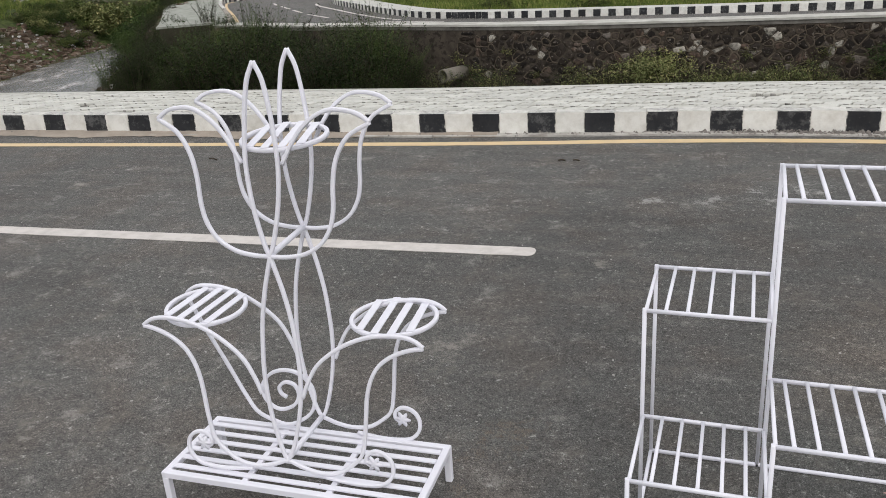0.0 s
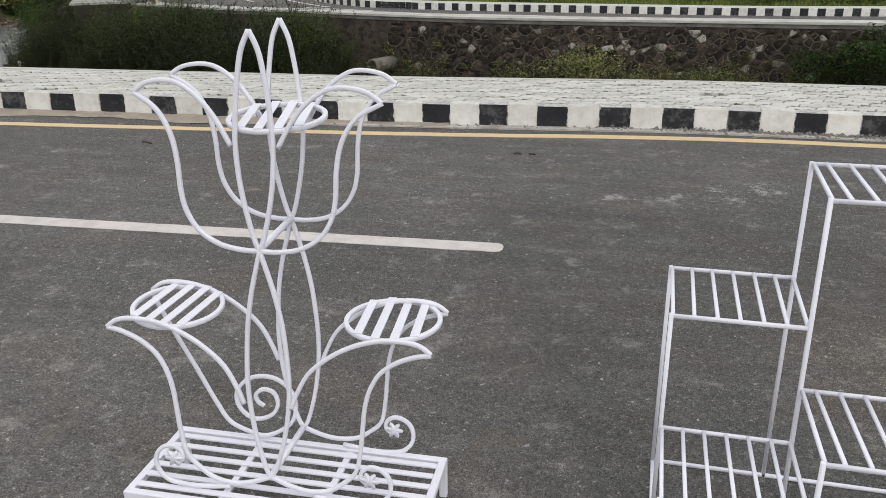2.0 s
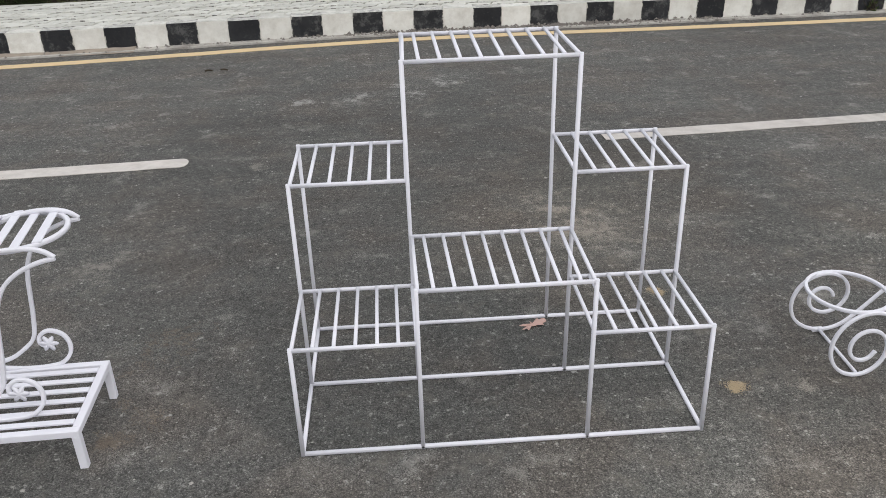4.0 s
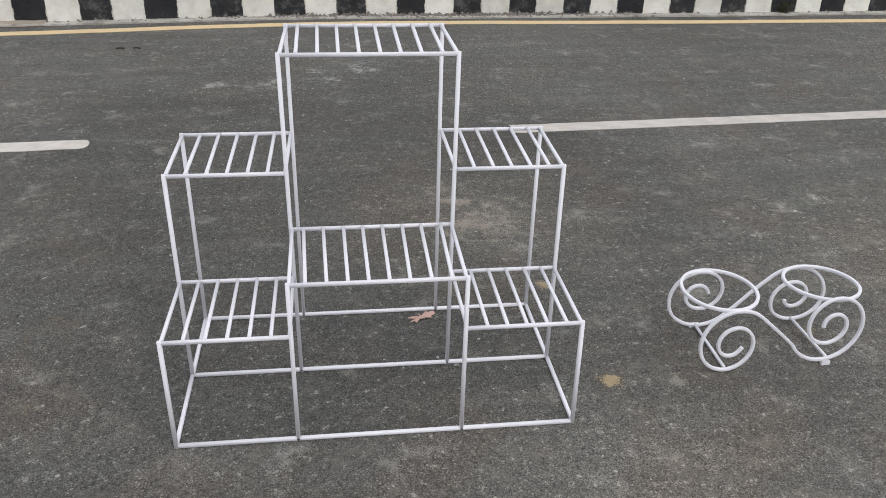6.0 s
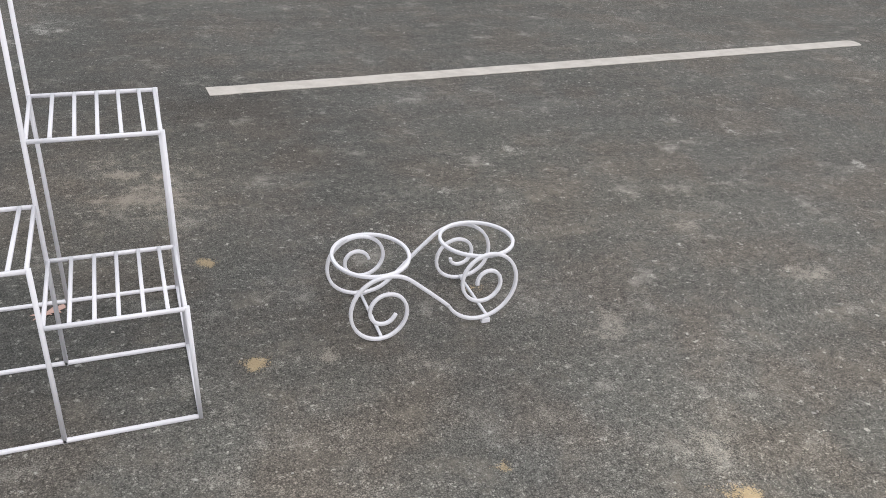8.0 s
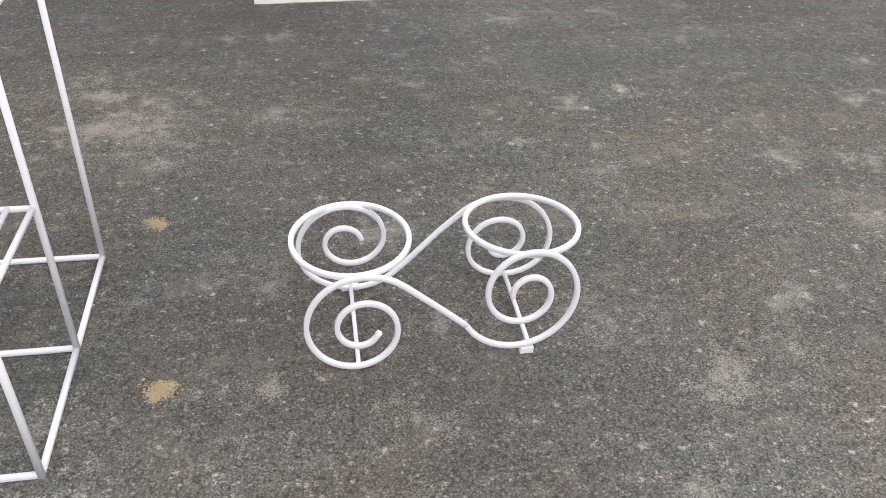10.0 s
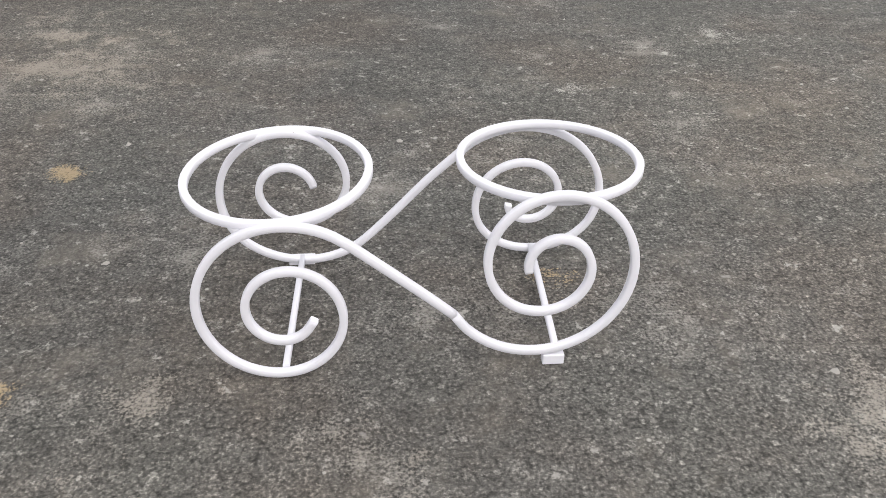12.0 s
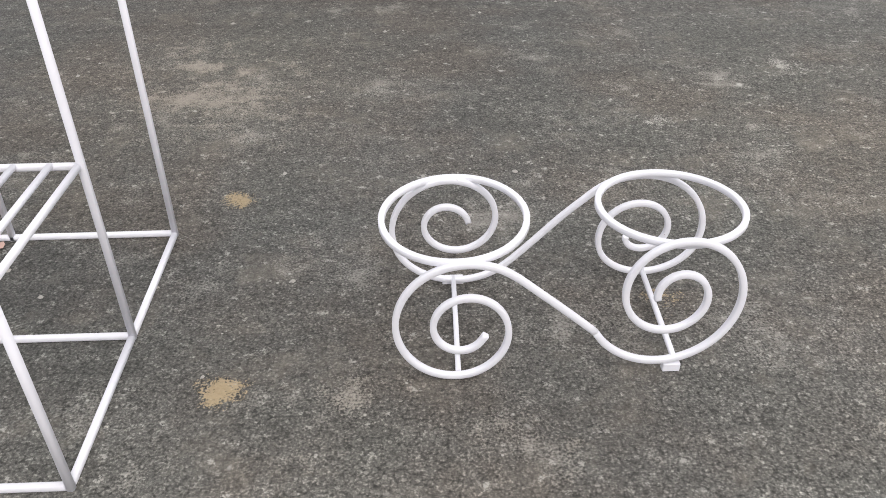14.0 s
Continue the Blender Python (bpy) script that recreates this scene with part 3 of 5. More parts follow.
# wall across the ditch
wx = np.linspace(-17.5, 14, 90)
wl = [(x, float(wall_y(x))) for x in wx]
stone_wall = tagged(new("stone_wall", ribbon("stone_wall", wl, 0.45, 0.0, -3.4, FAR - 0.085, MORTAR)), "dark random rubble retaining wall with raised pointing", "retaining wall", kind="structure")
tagged(new("wall_coping", ribbon("wall_coping", wl, 0.60, -0.025, FAR - 0.083, FAR + 0.015, COPING_DARK)), "weathered grey concrete band on top of the stone wall", "coping", kind="structure")
tagged(new("wall_top_edge", ribbon("wall_top_edge", wl, 0.62, -0.055, FAR + 0.018, FAR + 0.075, COPING)), "pale concrete edge of the road above the wall", "edging", kind="structure")

# the second road on the plateau
KERB_FAR = [(14, 23.9), (8, 23.5), (5, 23.24), (2.2, 23.06), (-2.65, 23.32), (-6.2, 23.6), (-9.0, 24.2), (-10.5, 25.1), (-12.3, 26.85), (-14.55, 29.4), (-17.0, 32.4), (-17.3, 33.6), (-16.6, 35.2), (-15.5, 37.5), (-14.4, 39.0), (-12, 39.6), (-8, 39.2)]
OUTER = [(-17.0, 24.4), (-17.5, 25.2), (-19.9, 28.6), (-23.2, 33.2), (-24.4, 35.4), (-24.2, 37.2), (-22.8, 39.9), (-21.6, 41.2), (-19.3, 42.5), (-16.5, 43.1), (-12, 42.6), (-8, 41.4)]
kerb_far = glide([(*p, 0) for p in KERB_FAR], 10)
outer_far = glide([(*p, 0) for p in OUTER], 10)


def fill_mesh(name, outline, z0, z1, mat):
    bm = bmesh.new()
    top = [bm.verts.new((p[0], p[1], z1)) for p in outline]
    face = bm.faces.new(top)
    bm.normal_update()
    if face.normal.z < 0:
        face.normal_flip()
    ext = bmesh.ops.extrude_face_region(bm, geom=[face], use_keep_orig=True)
    for v in ext["geom"]:
        if isinstance(v, bmesh.types.BMVert):
            v.co.z = z0
    bmesh.ops.triangulate(bm, faces=bm.faces[:])
    bmesh.ops.recalc_face_normals(bm, faces=bm.faces[:])
    me = bpy.data.meshes.new(name)
    bm.to_mesh(me)
    bm.free()
    me.materials.append(mat)
    return me


inner_edge = [(x, float(wall_y(x)) + 0.62) for x in np.linspace(14, -16.4, 60)]
road_outline = inner_edge + [tuple(p[:2]) for p in outer_far] + [tuple(p[:2]) for p in reversed(kerb_far)]
tagged(new("far_road", fill_mesh("far_road", road_outline, FAR - 0.3, FAR, ASPHALT_FAR)), "grey asphalt road bending away across the river", "road", kind="structure")
far_kerb = tagged(new("far_kerb", ribbon("far_kerb", kerb_far, -0.02, -0.145, FAR - 0.2, FAR + 0.18, GUTTER)), "kerb of the far road painted in black and white blocks", "kerb", kind="structure")
tagged(new("far_pavement", ribbon("far_pavement", kerb_far, -0.152, -1.15, FAR - 0.2, FAR + 0.16, PAVER)), "pale whitewashed footpath behind the far kerb", "footpath", kind="structure")
outer_kerb = tagged(new("outer_kerb", ribbon("outer_kerb", outer_far, 0.16, 0.0, FAR - 0.2, FAR + 0.17, GUTTER)), "black and white kerb on the outside of the bend", "kerb", kind="structure")
side = [p for p in outer_far if p[1] < 38]
# footing under the slab, painted dark as if shaded
tagged(new("bend_footing", ribbon("bend_footing", side, 2.5, 0.2, FAR - 1.2, FAR + 0.058, BANK_EARTH)), "earth footing below the bend footpath, shade painted into its dark colour", "footing", kind="structure")
tagged(new("bend_pavement", ribbon("bend_pavement", side, 2.6, 0.162, FAR + 0.06, FAR + 0.13, BEND_CONCRETE)), "broad pale footpath on the outside of the bend", "footpath", kind="structure")
tagged(new("bend_edge_line", ribbon("bend_edge_line", [p for p in outer_far if p[1] < 36], -0.12, -0.24, FAR + 0.001, FAR + 0.004, LANE_YELLOW)), "yellow painted line on the outside of the bend", "road marking", kind="structure")
tagged(new("bend_white_line", ribbon("bend_white_line", [p for p in kerb_far if p[0] < -10 and p[1] < 33], 0.75, 0.62, FAR + 0.001, FAR + 0.004, LANE_WHITE)), "white painted line beside the far kerb", "road marking", kind="structure")
for k, (a, b, c, d) in enumerate([(-20.7, 33.7, -19.9, 32.6), (-19.2, 31.8, -17.9, 30.2), (-17.4, 29.6, -16.25, 28.2), (-15.55, 27.4, -13.9, 25.8), (-11.2, 24.0, -8.6, 23.15), (-5.5, 22.55, -2.6, 22.3), (0.5, 22.2, 3.4, 22.2)]):
    dash("far_lane_dash", a, b, c, d, 0.12, FAR + 0.001, LANE_WHITE, "white lane dash on the far road", 20 + k)

# the river
tagged(new("river", ribbon("river", river_line, 4.6, -4.6, -3.2, -3.0, WATER)), "shallow grey river with ripples between rubble banks", "river", kind="structure")

# ---- the tiered rack ----
BAR = 0.0104
def straight(name, a, b, wide, high, side, mat=ENAMEL):
    a, b = Vector(a), Vector(b)
    return rod(name, [a, a.lerp(b, 0.5), b], wide, high, side, mat, square=0.62)


def tiered_rack():
    rack = tagged(new("tiered_plant_rack"), "white steel rod plant rack with six slatted tiers", "plant stand")
    X = [0.0, 0.303, 0.723, 1.021]
    Y = [0.0, 0.293, 0.584]
    LOW, MID, HIGH, TOP = 0.316, 0.458, 0.612, 0.912
    g = BAR / 2
    # the hand-welded uprights lean a little: drift in x per metre of height
    drift = {(3, 0): -0.016, (3, 1): -0.008, (1, 1): -0.006, (2, 1): 0.005}
    at_x = lambda i, j, z: X[i] + drift.get((i, j), 0.0) * z
    tops = {0: (LOW, MID, MID, LOW), 1: (HIGH, TOP, TOP, HIGH), 2: (HIGH, TOP, TOP, HIGH)}
    for j, y in enumerate(Y):
        for i, x in enumerate(X):
            z = tops[j][i] + g
            part("upright", straight("upright", (x, y, 0.0), (at_x(i, j, z), y, z), BAR, BAR, (1, 0, 0)), rack)
    for y in Y:
        part("floor_bar", straight("floor_bar", (X[0] + g, y, g), (X[3] - g, y, g), BAR, BAR, (0, 1, 0)), rack)
    for x in (X[0], X[3]):
        for y0, y1 in ((Y[0], Y[1]), (Y[1], Y[2])):
            part("floor_bar", straight("floor_bar", (x, y0 + g, g), (x, y1 - g, g), BAR, BAR, (1, 0, 0)), rack)

    def shelf(i, j, z, slats):
        y0, y1 = Y[j], Y[j + 1]
        zb = z - {LOW: 0.008, MID: 0.004}.get(z, 0.0)
        f0, f1, b0, b1 = at_x(i, j, z), at_x(i + 1, j, z), at_x(i, j + 1, z), at_x(i + 1, j + 1, z)
        frame_ob = part("shelf", straight("shelf", (f0 + g, y0, z), (f1 - g, y0, z), BAR * 0.9, BAR * 0.9, (0, 1, 0)), rack)
        part("back_bar", straight("back_bar", (b0 + g, y1, zb), (b1 - g, y1, zb), BAR * 0.9, BAR * 0.9, (0, 1, 0)), frame_ob)
        for xf, xb, off in ((f0, b0, 0.0035), (f1, b1, -0.0035)):
            part("side_bar", straight("side_bar", (xf + off, y0 + g, z + 0.001), (xb + off, y1 - g, zb + 0.001), BAR * 0.85, BAR * 0.85, (1, 0, 0)), frame_ob)
        rng = random.Random(i * 10 + j)
        for k in range(slats):
            uf, ub = (0.097 + 0.1160 * k, 0.078 + 0.1205 * k) if slats == 8 else (0.173 + 0.168 * k,) * 2 if i == 0 else (0.183 + 0.170 * k,) * 2
            xf, xb = f0 + (f1 - f0) * uf + rng.uniform(-0.001, 0.001), b0 + (b1 - b0) * ub + rng.uniform(-0.001, 0.001)
            part("slat", straight("slat", (xf, y0 + 0.002, z + 0.003), (xb, y1 - 0.002, zb + 0.003), 0.0088, 0.0072, (1, 0, 0)), frame_ob)

    shelf(0, 0, LOW, 5)
    shelf(2, 0, LOW, 5)
    shelf(1, 0, MID, 8)
    shelf(0, 1, HIGH, 5)
    shelf(2, 1, HIGH, 5)
    shelf(1, 1, TOP, 8)
    return rack


tiered_rack()

# ---- the tulip stand ----
ROD = 0.0102
FRONT, BACK, LEAN = 0.040, 0.264, 0.095
CUP = [(0.0, 0.762), (0.045, 0.763), (0.098, 0.774), (0.145, 0.804), (0.173, 0.847), (0.184, 0.892), (0.188, 0.960), (0.197, 1.012), (0.213, 1.05), (0.238, 1.082), (0.293, 1.114)]
LIP = [(0.293, 1.114), (0.262, 1.134), (0.22, 1.143), (0.183, 1.141), (0.150, 1.126), (0.118, 1.10), (0.088, 1.062), (0.055, 1.004)]
PETAL_SIDE = [(0.0, 1.256), (0.019, 1.215), (0.031, 1.155), (0.039, 1.09), (0.044, 1.01), (0.040, 0.935), (0.029, 0.864), (0.010, 0.787), (0.0, 0.762)]
STEM_SIDE = [(0.0, 0.762), (0.011, 0.725), (0.028, 0.665), (0.044, 0.585), (0.052, 0.505), (0.055, 0.435), (0.050, 0.355), (0.034, 0.265), (0.010, 0.187), (0.0, 0.172)]
LEAF = [(0.404, 0.541), (0.370, 0.534), (0.320, 0.513), (0.281, 0.481), (0.258, 0.440), (0.245, 0.392), (0.239, 0.338), (0.233, 0.278), (0.219, 0.212), (0.187, 0.177), (0.15, 0.152), (0.10, 0.143), (0.05, 0.152), (0.0, 0.172)]
LEAF_TOP = [(0.404, 0.543), (0.384, 0.558), (0.357, 0.567), (0.302, 0.568), (0.255, 0.559), (0.204, 0.539), (0.154, 0.508), (0.107, 0.465), (0.077, 0.411), (0.060, 0.368)]
SCROLL = [(0.11, 0.133), (0.18, 0.124), (0.235, 0.124), (0.278, 0.133), (0.303, 0.160), (0.307, 0.190), (0.297, 0.214), (0.277, 0.228), (0.254, 0.230), (0.235, 0.216), (0.233, 0.197), (0.246, 0.185)]
SWIRL = [(0.404, 0.543), (0.401, 0.52), (0.387, 0.489), (0.356, 0.426), (0.3, 0.321), (0.248, 0.219), (0.215, 0.168), (0.163, 0.143), (0.116, 0.134), (0.07, 0.153), (0.032, 0.187), (0.02, 0.242), (0.034, 0.281), (0.07, 0.309), (0.115, 0.314), (0.158, 0.298), (0.188, 0.259), (0.185, 0.218), (0.157, 0.189), (0.128, 0.184), (0.087, 0.204), (0.071, 0.237), (0.082, 0.268), (0.112, 0.275), (0.133, 0.257), (0.129, 0.238), (0.111, 0.225)]


def pot_plate(parent, cx, cy, z, radius, turn, tilt, slats):
    """A round grille for a flower pot: a ring with flat slats welded over it."""
    ring = [(math.cos(a) * radius, math.sin(a) * radius, 0) for a in np.linspace(0, 2 * math.pi, 48, endpoint=False)]
    m = Matrix.Translation((cx, cy, z)) @ tilt.to_matrix().to_4x4() @ Matrix.Rotation(turn, 4, "Z")
    plate = part("pot_plate", rod("pot_plate", ring, 0.012, 0.012, (0, 0, 1), ENAMEL, closed=True), parent, at=m)
    for k in range(slats):
        x = radius * (-1 + 2 * (k + 1) / (slats + 1)) * 0.98
        h = math.sqrt(radius * radius - x * x) + 0.003
        part("slat", box_mesh("slat", x - 0.0108, x + 0.0108, -h, h, 0.0055, 0.0095, ENAMEL, 0.001), plate)
    return plate


def flower(parent, u, y, z, turn):
    verts, faces = [(0, -0.004, 0), (0, 0.004, 0)], []
    n = 40
    for k in range(n):
        a = 2 * math.pi * k / n
        r = 0.0195 + 0.0060 * math.cos(6 * a + turn)
        verts += [(r * math.cos(a), -0.002, r * math.sin(a)), (r * math.cos(a), 0.002, r * math.sin(a))]
    for k in range(n):
        a, b = 2 + 2 * k, 2 + 2 * ((k + 1) % n)
        faces += [(0, a, b), (1, b + 1, a + 1), (a, a + 1, b + 1, b)]
    part("flower", mesh_of("flower", verts, faces, ENAMEL, True), parent, "small cut steel flower", Matrix.Translation((u, y, z)))


def tulip_stand():
    stand = tagged(new("tulip_plant_stand"), "white tulip-shaped steel plant stand with three pot plates", "plant stand")
    stand.matrix_basis = Matrix.Translation((-0.94, 0.0, 0)) @ Matrix.Rotation(radians(2.0), 4, "Z")
    # low slatted bench at the foot; local x along it
    L, D0, D1, H = 0.394, -0.010, 0.294, 0.119
    T = 0.0205
    bench = part("bench", box_mesh("bench", -L, L, D0, D0 + T, H - T, H, ENAMEL, 0.002), stand, at=Matrix.Translation((0.013, 0, 0)))
    part("rail", box_mesh("rail", -L, L, D1 - T, D1, H - T, H, ENAMEL, 0.002), bench)
    for s in (-1, 1):
        a, b = sorted((s * L, s * (L - T)))
        part("rail", box_mesh("rail", a, b, D0 + T, D1 - T, H - T + 0.0005, H - 0.0005, ENAMEL, 0.002), bench)
        for y in (D0, D1 - T):
            part("leg", box_mesh("leg", a, b, y, y + T, 0.0, H - T + 0.001, ENAMEL, 0.002), bench)
    for k in range(6):
        y = D0 + T + (D1 - D0 - 2 * T) * (k + 0.5) / 6
        part("slat", box_mesh("slat", -L + T, L - T, y - 0.0088, y + 0.0088, H - 0.005, H + 0.001, ENAMEL, 0.001), bench)
    for u in (-0.135, 0.125):
        part("stretcher", box_mesh("stretcher", u - 0.009, u + 0.009, D0 + T, D1 - T, H - 0.014, H - 0.0055, ENAMEL, 0.001), bench)

    def bent(name, shape, sign, y0, cx, parent, steps=7, wide=ROD):
        line = []
        for u, z in shape:
            if name in ("tulip_cup", "tulip_lip") and y0 == FRONT and sign < 0:
                u *= 1 - 0.05 * max(0.0, (u - 0.15) / 0.143)
            if name in ("tulip_cup", "tulip_lip") and y0 == BACK and sign > 0:
                u *= 0.97
            if name == "stem" and y0 == FRONT:
                u *= 0.86 if sign < 0 else 1.04
            if name == "leaf" and y0 == BACK and z < 0.2:
                z += 0.007 * max(0.0, 1 - abs(u - 0.12) / 0.12)
            line.append((cx + drift[y0] * (z - 0.172) + sign * u, y0 + LEAN * z + 0.055 * sign * u, z - (0.03 if sign > 0 else 0.022) * sign * u))
        return part(name, rod(name, glide(line, steps), wide, wide, (0, 1, 0), ENAMEL), parent)

    drift = {FRONT: 0.006, BACK: -0.016}
    for y0, cx in ((FRONT, 0.004), (BACK, 0.005)):
        for s in (-1, 1):
            bent("tulip_cup", CUP, s, y0, cx, stand)
            bent("tulip_lip", LIP, s, y0, cx, stand)
            bent("tulip_petal", PETAL_SIDE, s, y0, cx, stand)
            bent("stem", STEM_SIDE, s, y0 - 0.0, cx, stand)
            bent("leaf_top", LEAF_TOP, s, y0, cx, stand)
            if y0 == BACK and s == -1:
                bent("leaf_swirl", SWIRL, s, y0, cx, stand)
            else:
                bent("leaf", LEAF, s, y0, cx, stand)
                sc = bent("scroll", SCROLL, s, y0, cx, stand)
                flower(sc, cx + s * 0.256, y0 + LEAN * 0.19 + 0.014 * s - 0.004, 0.196 - 0.008 * s, 0.4 * s)
    for z in (0.765, 0.175):
        part("tie_bar", straight("tie_bar", (0.004 + 0.006 * (z - 0.172), FRONT + LEAN * z, z), (0.005 - 0.016 * (z - 0.172), BACK + LEAN * z, z), 0.014, 0.014, (1, 0, 0)), stand)
    pot_plate(stand, 0.019, 0.252, 1.046, 0.112, radians(12), Euler((radians(4), 0, 0)), 4)
    pot_plate(stand, -0.276, 0.198, 0.557, 0.111, radians(-4), Euler((radians(2), radians(3), 0)), 4)
    pot_plate(stand, 0.284, 0.246, 0.545, 0.117, radians(5), Euler((radians(-1), 0, 0)), 4)
    return stand


tulip_stand()

# ---- the low scroll stand with two rings ----
def scroll(cx, cz, a0, a1, r0, r1, power, dx, dz, tall, ex=0.0, ez=0.0, n=44):
    """A hand-bent spiral in x and z: from radius r0 at angle a0 out to r1 at a1, its centre drifting a little."""
    out = []
    for k in range(n + 1):
        u = k / n
        a, r, w = a0 + (a1 - a0) * u, r0 + (r1 - r0) * u ** power, 4 * u * (1 - u)
        out.append((cx + dx * (1 - u) + ex * w + r * math.cos(a), cz + dz * (1 - u) + ez * w + tall * r * math.sin(a)))
    return out


WELD_FRONT, WELD_BACK = (1.7235, 0.0765), (1.706, 0.132)
SIDE_FRONT = [(1.5660, 0.0815)] + scroll(1.5294, 0.0901, 0.034, -11.6055, 0.0282, 0.1131, 1.35, 0.0070, 0.0014, 1.0737)[3:] + [(1.642, 0.150), (1.700, 0.0985), WELD_FRONT]
SIDE_FRONT_RIGHT = [WELD_FRONT] + scroll(1.8288, 0.1368, 3.188, -8.723, 0.0259, 0.1176, 1.166, 0.003, -0.0024, 1.077, -0.0002, 0.0045)[::-1]
SIDE_BACK = scroll(1.5222, 0.1108, 0.397, 11.95, 0.0326, 0.1203, 1.316, 0.0031, 0.0063, 0.9705, 0.0061, 0.0173) + [(1.660, 0.084), WELD_BACK]
SIDE_BACK_RIGHT = [WELD_BACK] + scroll(1.839, 0.0962, -2.81, 8.7925, 0.0133, 0.1199, 0.8757, -0.0075, -0.0019, 0.9793, 0.0106, 0.0012)[::-1]


def scroll_stand():
    stand = tagged(new("scroll_plant_stand"), "low white steel scroll plant stand with two pot rings", "plant stand")
    stand.matrix_basis = Matrix.Translation((1.68, 0.2965, 0))
    thick = 0.0094
    yf, yb = -0.1115, 0.1215

    def bent(name, shape, y, parent=None, drop=0.007):
        line = [(x - 1.68, y - 0.005 * min(1.0, max(0.0, (1.72 - x) / 0.18)), max(z - (drop if y > 0 else 0.0) * min(1.0, z / 0.06), thick / 2)) for x, z in shape]
        return part(name, rod(name, glide(line, 3), thick, thick, (0, 1, 0), ENAMEL, square=0.80), parent or stand)

    bent("scroll_frame", SIDE_FRONT, yf)
    bent("scroll_frame", SIDE_FRONT_RIGHT, yf)
    bent("scroll_frame", SIDE_BACK + SIDE_BACK_RIGHT[1:], yb)
    for xf, xb, zf, zb in ((1.527, 1.531, 0.010, 0.0085), (1.845, 1.854, 0.024, 0.014)):
        part("tie_rod", straight("tie_rod", (xf - 1.68, yf, zf), (xb - 1.68, yb, zb), 0.008, 0.008, (1, 0, 0)), stand)
    part("foot_plate", box_mesh("foot_plate", 1.830 - 1.68, 1.856 - 1.68, yf - 0.006, yf + 0.006, 0.0, 0.0145, ENAMEL, 0.001), stand)
    part("foot_plate", box_mesh("foot_plate", 1.512 - 1.68, 1.548 - 1.68, yb - 0.009, yb + 0.009, 0.0, 0.008, ENAMEL, 0.001), stand)
    for cx, cy, z, rx, ry, tilt in ((1.526, 0.303, 0.204, 0.106, 0.119, (-0.02, 0.02)), (1.8442, 0.304, 0.212, 0.1053, 0.110, (-0.06, 0.0))):
        line = [(cx - 1.68 + rx * math.cos(a), cy - 0.2965 + ry * math.sin(a), z + tilt[0] * ry * math.sin(a) + tilt[1] * rx * math.cos(a)) for a in np.linspace(0, 2 * math.pi, 56, endpoint=False)]
        part("pot_ring", rod("pot_ring", line, thick, thick, (0, 0, 1), ENAMEL, closed=True, square=0.80), stand)
    return stand


scroll_stand()

# ---- blocks of the kerbs ----
def along(line):
    p = np.array([q[:2] for q in line], float)
    d = np.concatenate([[0], np.cumsum(np.linalg.norm(np.diff(p, axis=0), axis=1))])
    return p, d


def kerb_blocks(parent, line, offset, z, high, deep, starts, seed, all_black=(0, 0)):
    """Painted blocks, black and white in turn, along a kerb. starts: the distances at which blocks begin; sooty: a stretch in x that is black all along."""
    p, d = along(line)
    def painted_block(v, c, mat):
        me = box_mesh("kerb_block", 0, 1, 0, deep, 0, high, mat, 0.0045, 0.002, 7 * v + seed + 90 * c, 0)
        me.materials.append(KERB_TOP if c else KERB_TOP_BLACK)
        for f in me.polygons:
            if f.normal.z > 0.5:
                f.material_index = 1
        return me

    shapes = {c: [painted_block(v, c, mat) for v in range(4)] for c, mat in ((0, KERB_BLACK), (1, KERB_WHITE))}
    rng = random.Random(seed)
    for k in range(len(starts) - 1):
        s0, s1 = starts[k] + 0.0003, starts[k + 1] - 0.0003
        a = np.array([np.interp(s0, d, p[:, 0]), np.interp(s0, d, p[:, 1])])
        b = np.array([np.interp(s1, d, p[:, 0]), np.interp(s1, d, p[:, 1])])
        if np.allclose(a, b):
            continue
        turn = math.atan2(b[1] - a[1], b[0] - a[0])
        m = Matrix.Translation((a[0], a[1], z + rng.uniform(-0.004, 0.004))) @ Matrix.Rotation(turn, 4, "Z") @ Matrix.Translation((0, offset + rng.uniform(-0.004, 0.004), 0)) @ Matrix.Diagonal((float(np.linalg.norm(b - a)), 1, 1, 1))
        part("kerb_block", shapes[0 if all_black[0] < a[0] < all_black[1] else k % 2][rng.randrange(4)], parent, at=m)


block_line = [(x, float(kerb_y(x))) for x in np.linspace(-20, 20, 400)]
bp, bd = along(block_line)
ks = np.arange(-20, 22, 0.5)
bx = np.interp(ks, [-20, -16, -12, -8, -3, 0, 4, 12, 22], [-10.2, -8.3, -6.467, -4.583, -2.251, -0.93, 0.915, 4.438, 8.9])
kerb_blocks(kerb, block_line, 0.0, 0.0, 0.172, 0.115, list(np.interp(bx, bp[:, 0], bd)), 3)  # the first block is black
fp, fd = along(kerb_far)
kerb_blocks(far_kerb, kerb_far[::-1], 0.0, FAR - 0.01, 0.215, 0.15, [float(s) for s in np.arange(7.0, min(fd[-1], 58.0), 0.2225)], 5, (-8.75, -7.7))
op, od = along(outer_far)
kerb_blocks(outer_kerb, outer_far, 0.0, FAR - 0.01, 0.215, 0.15, [float(s) for s in np.arange(6.0, min(od[-1], 36.0), 0.2225)], 6)

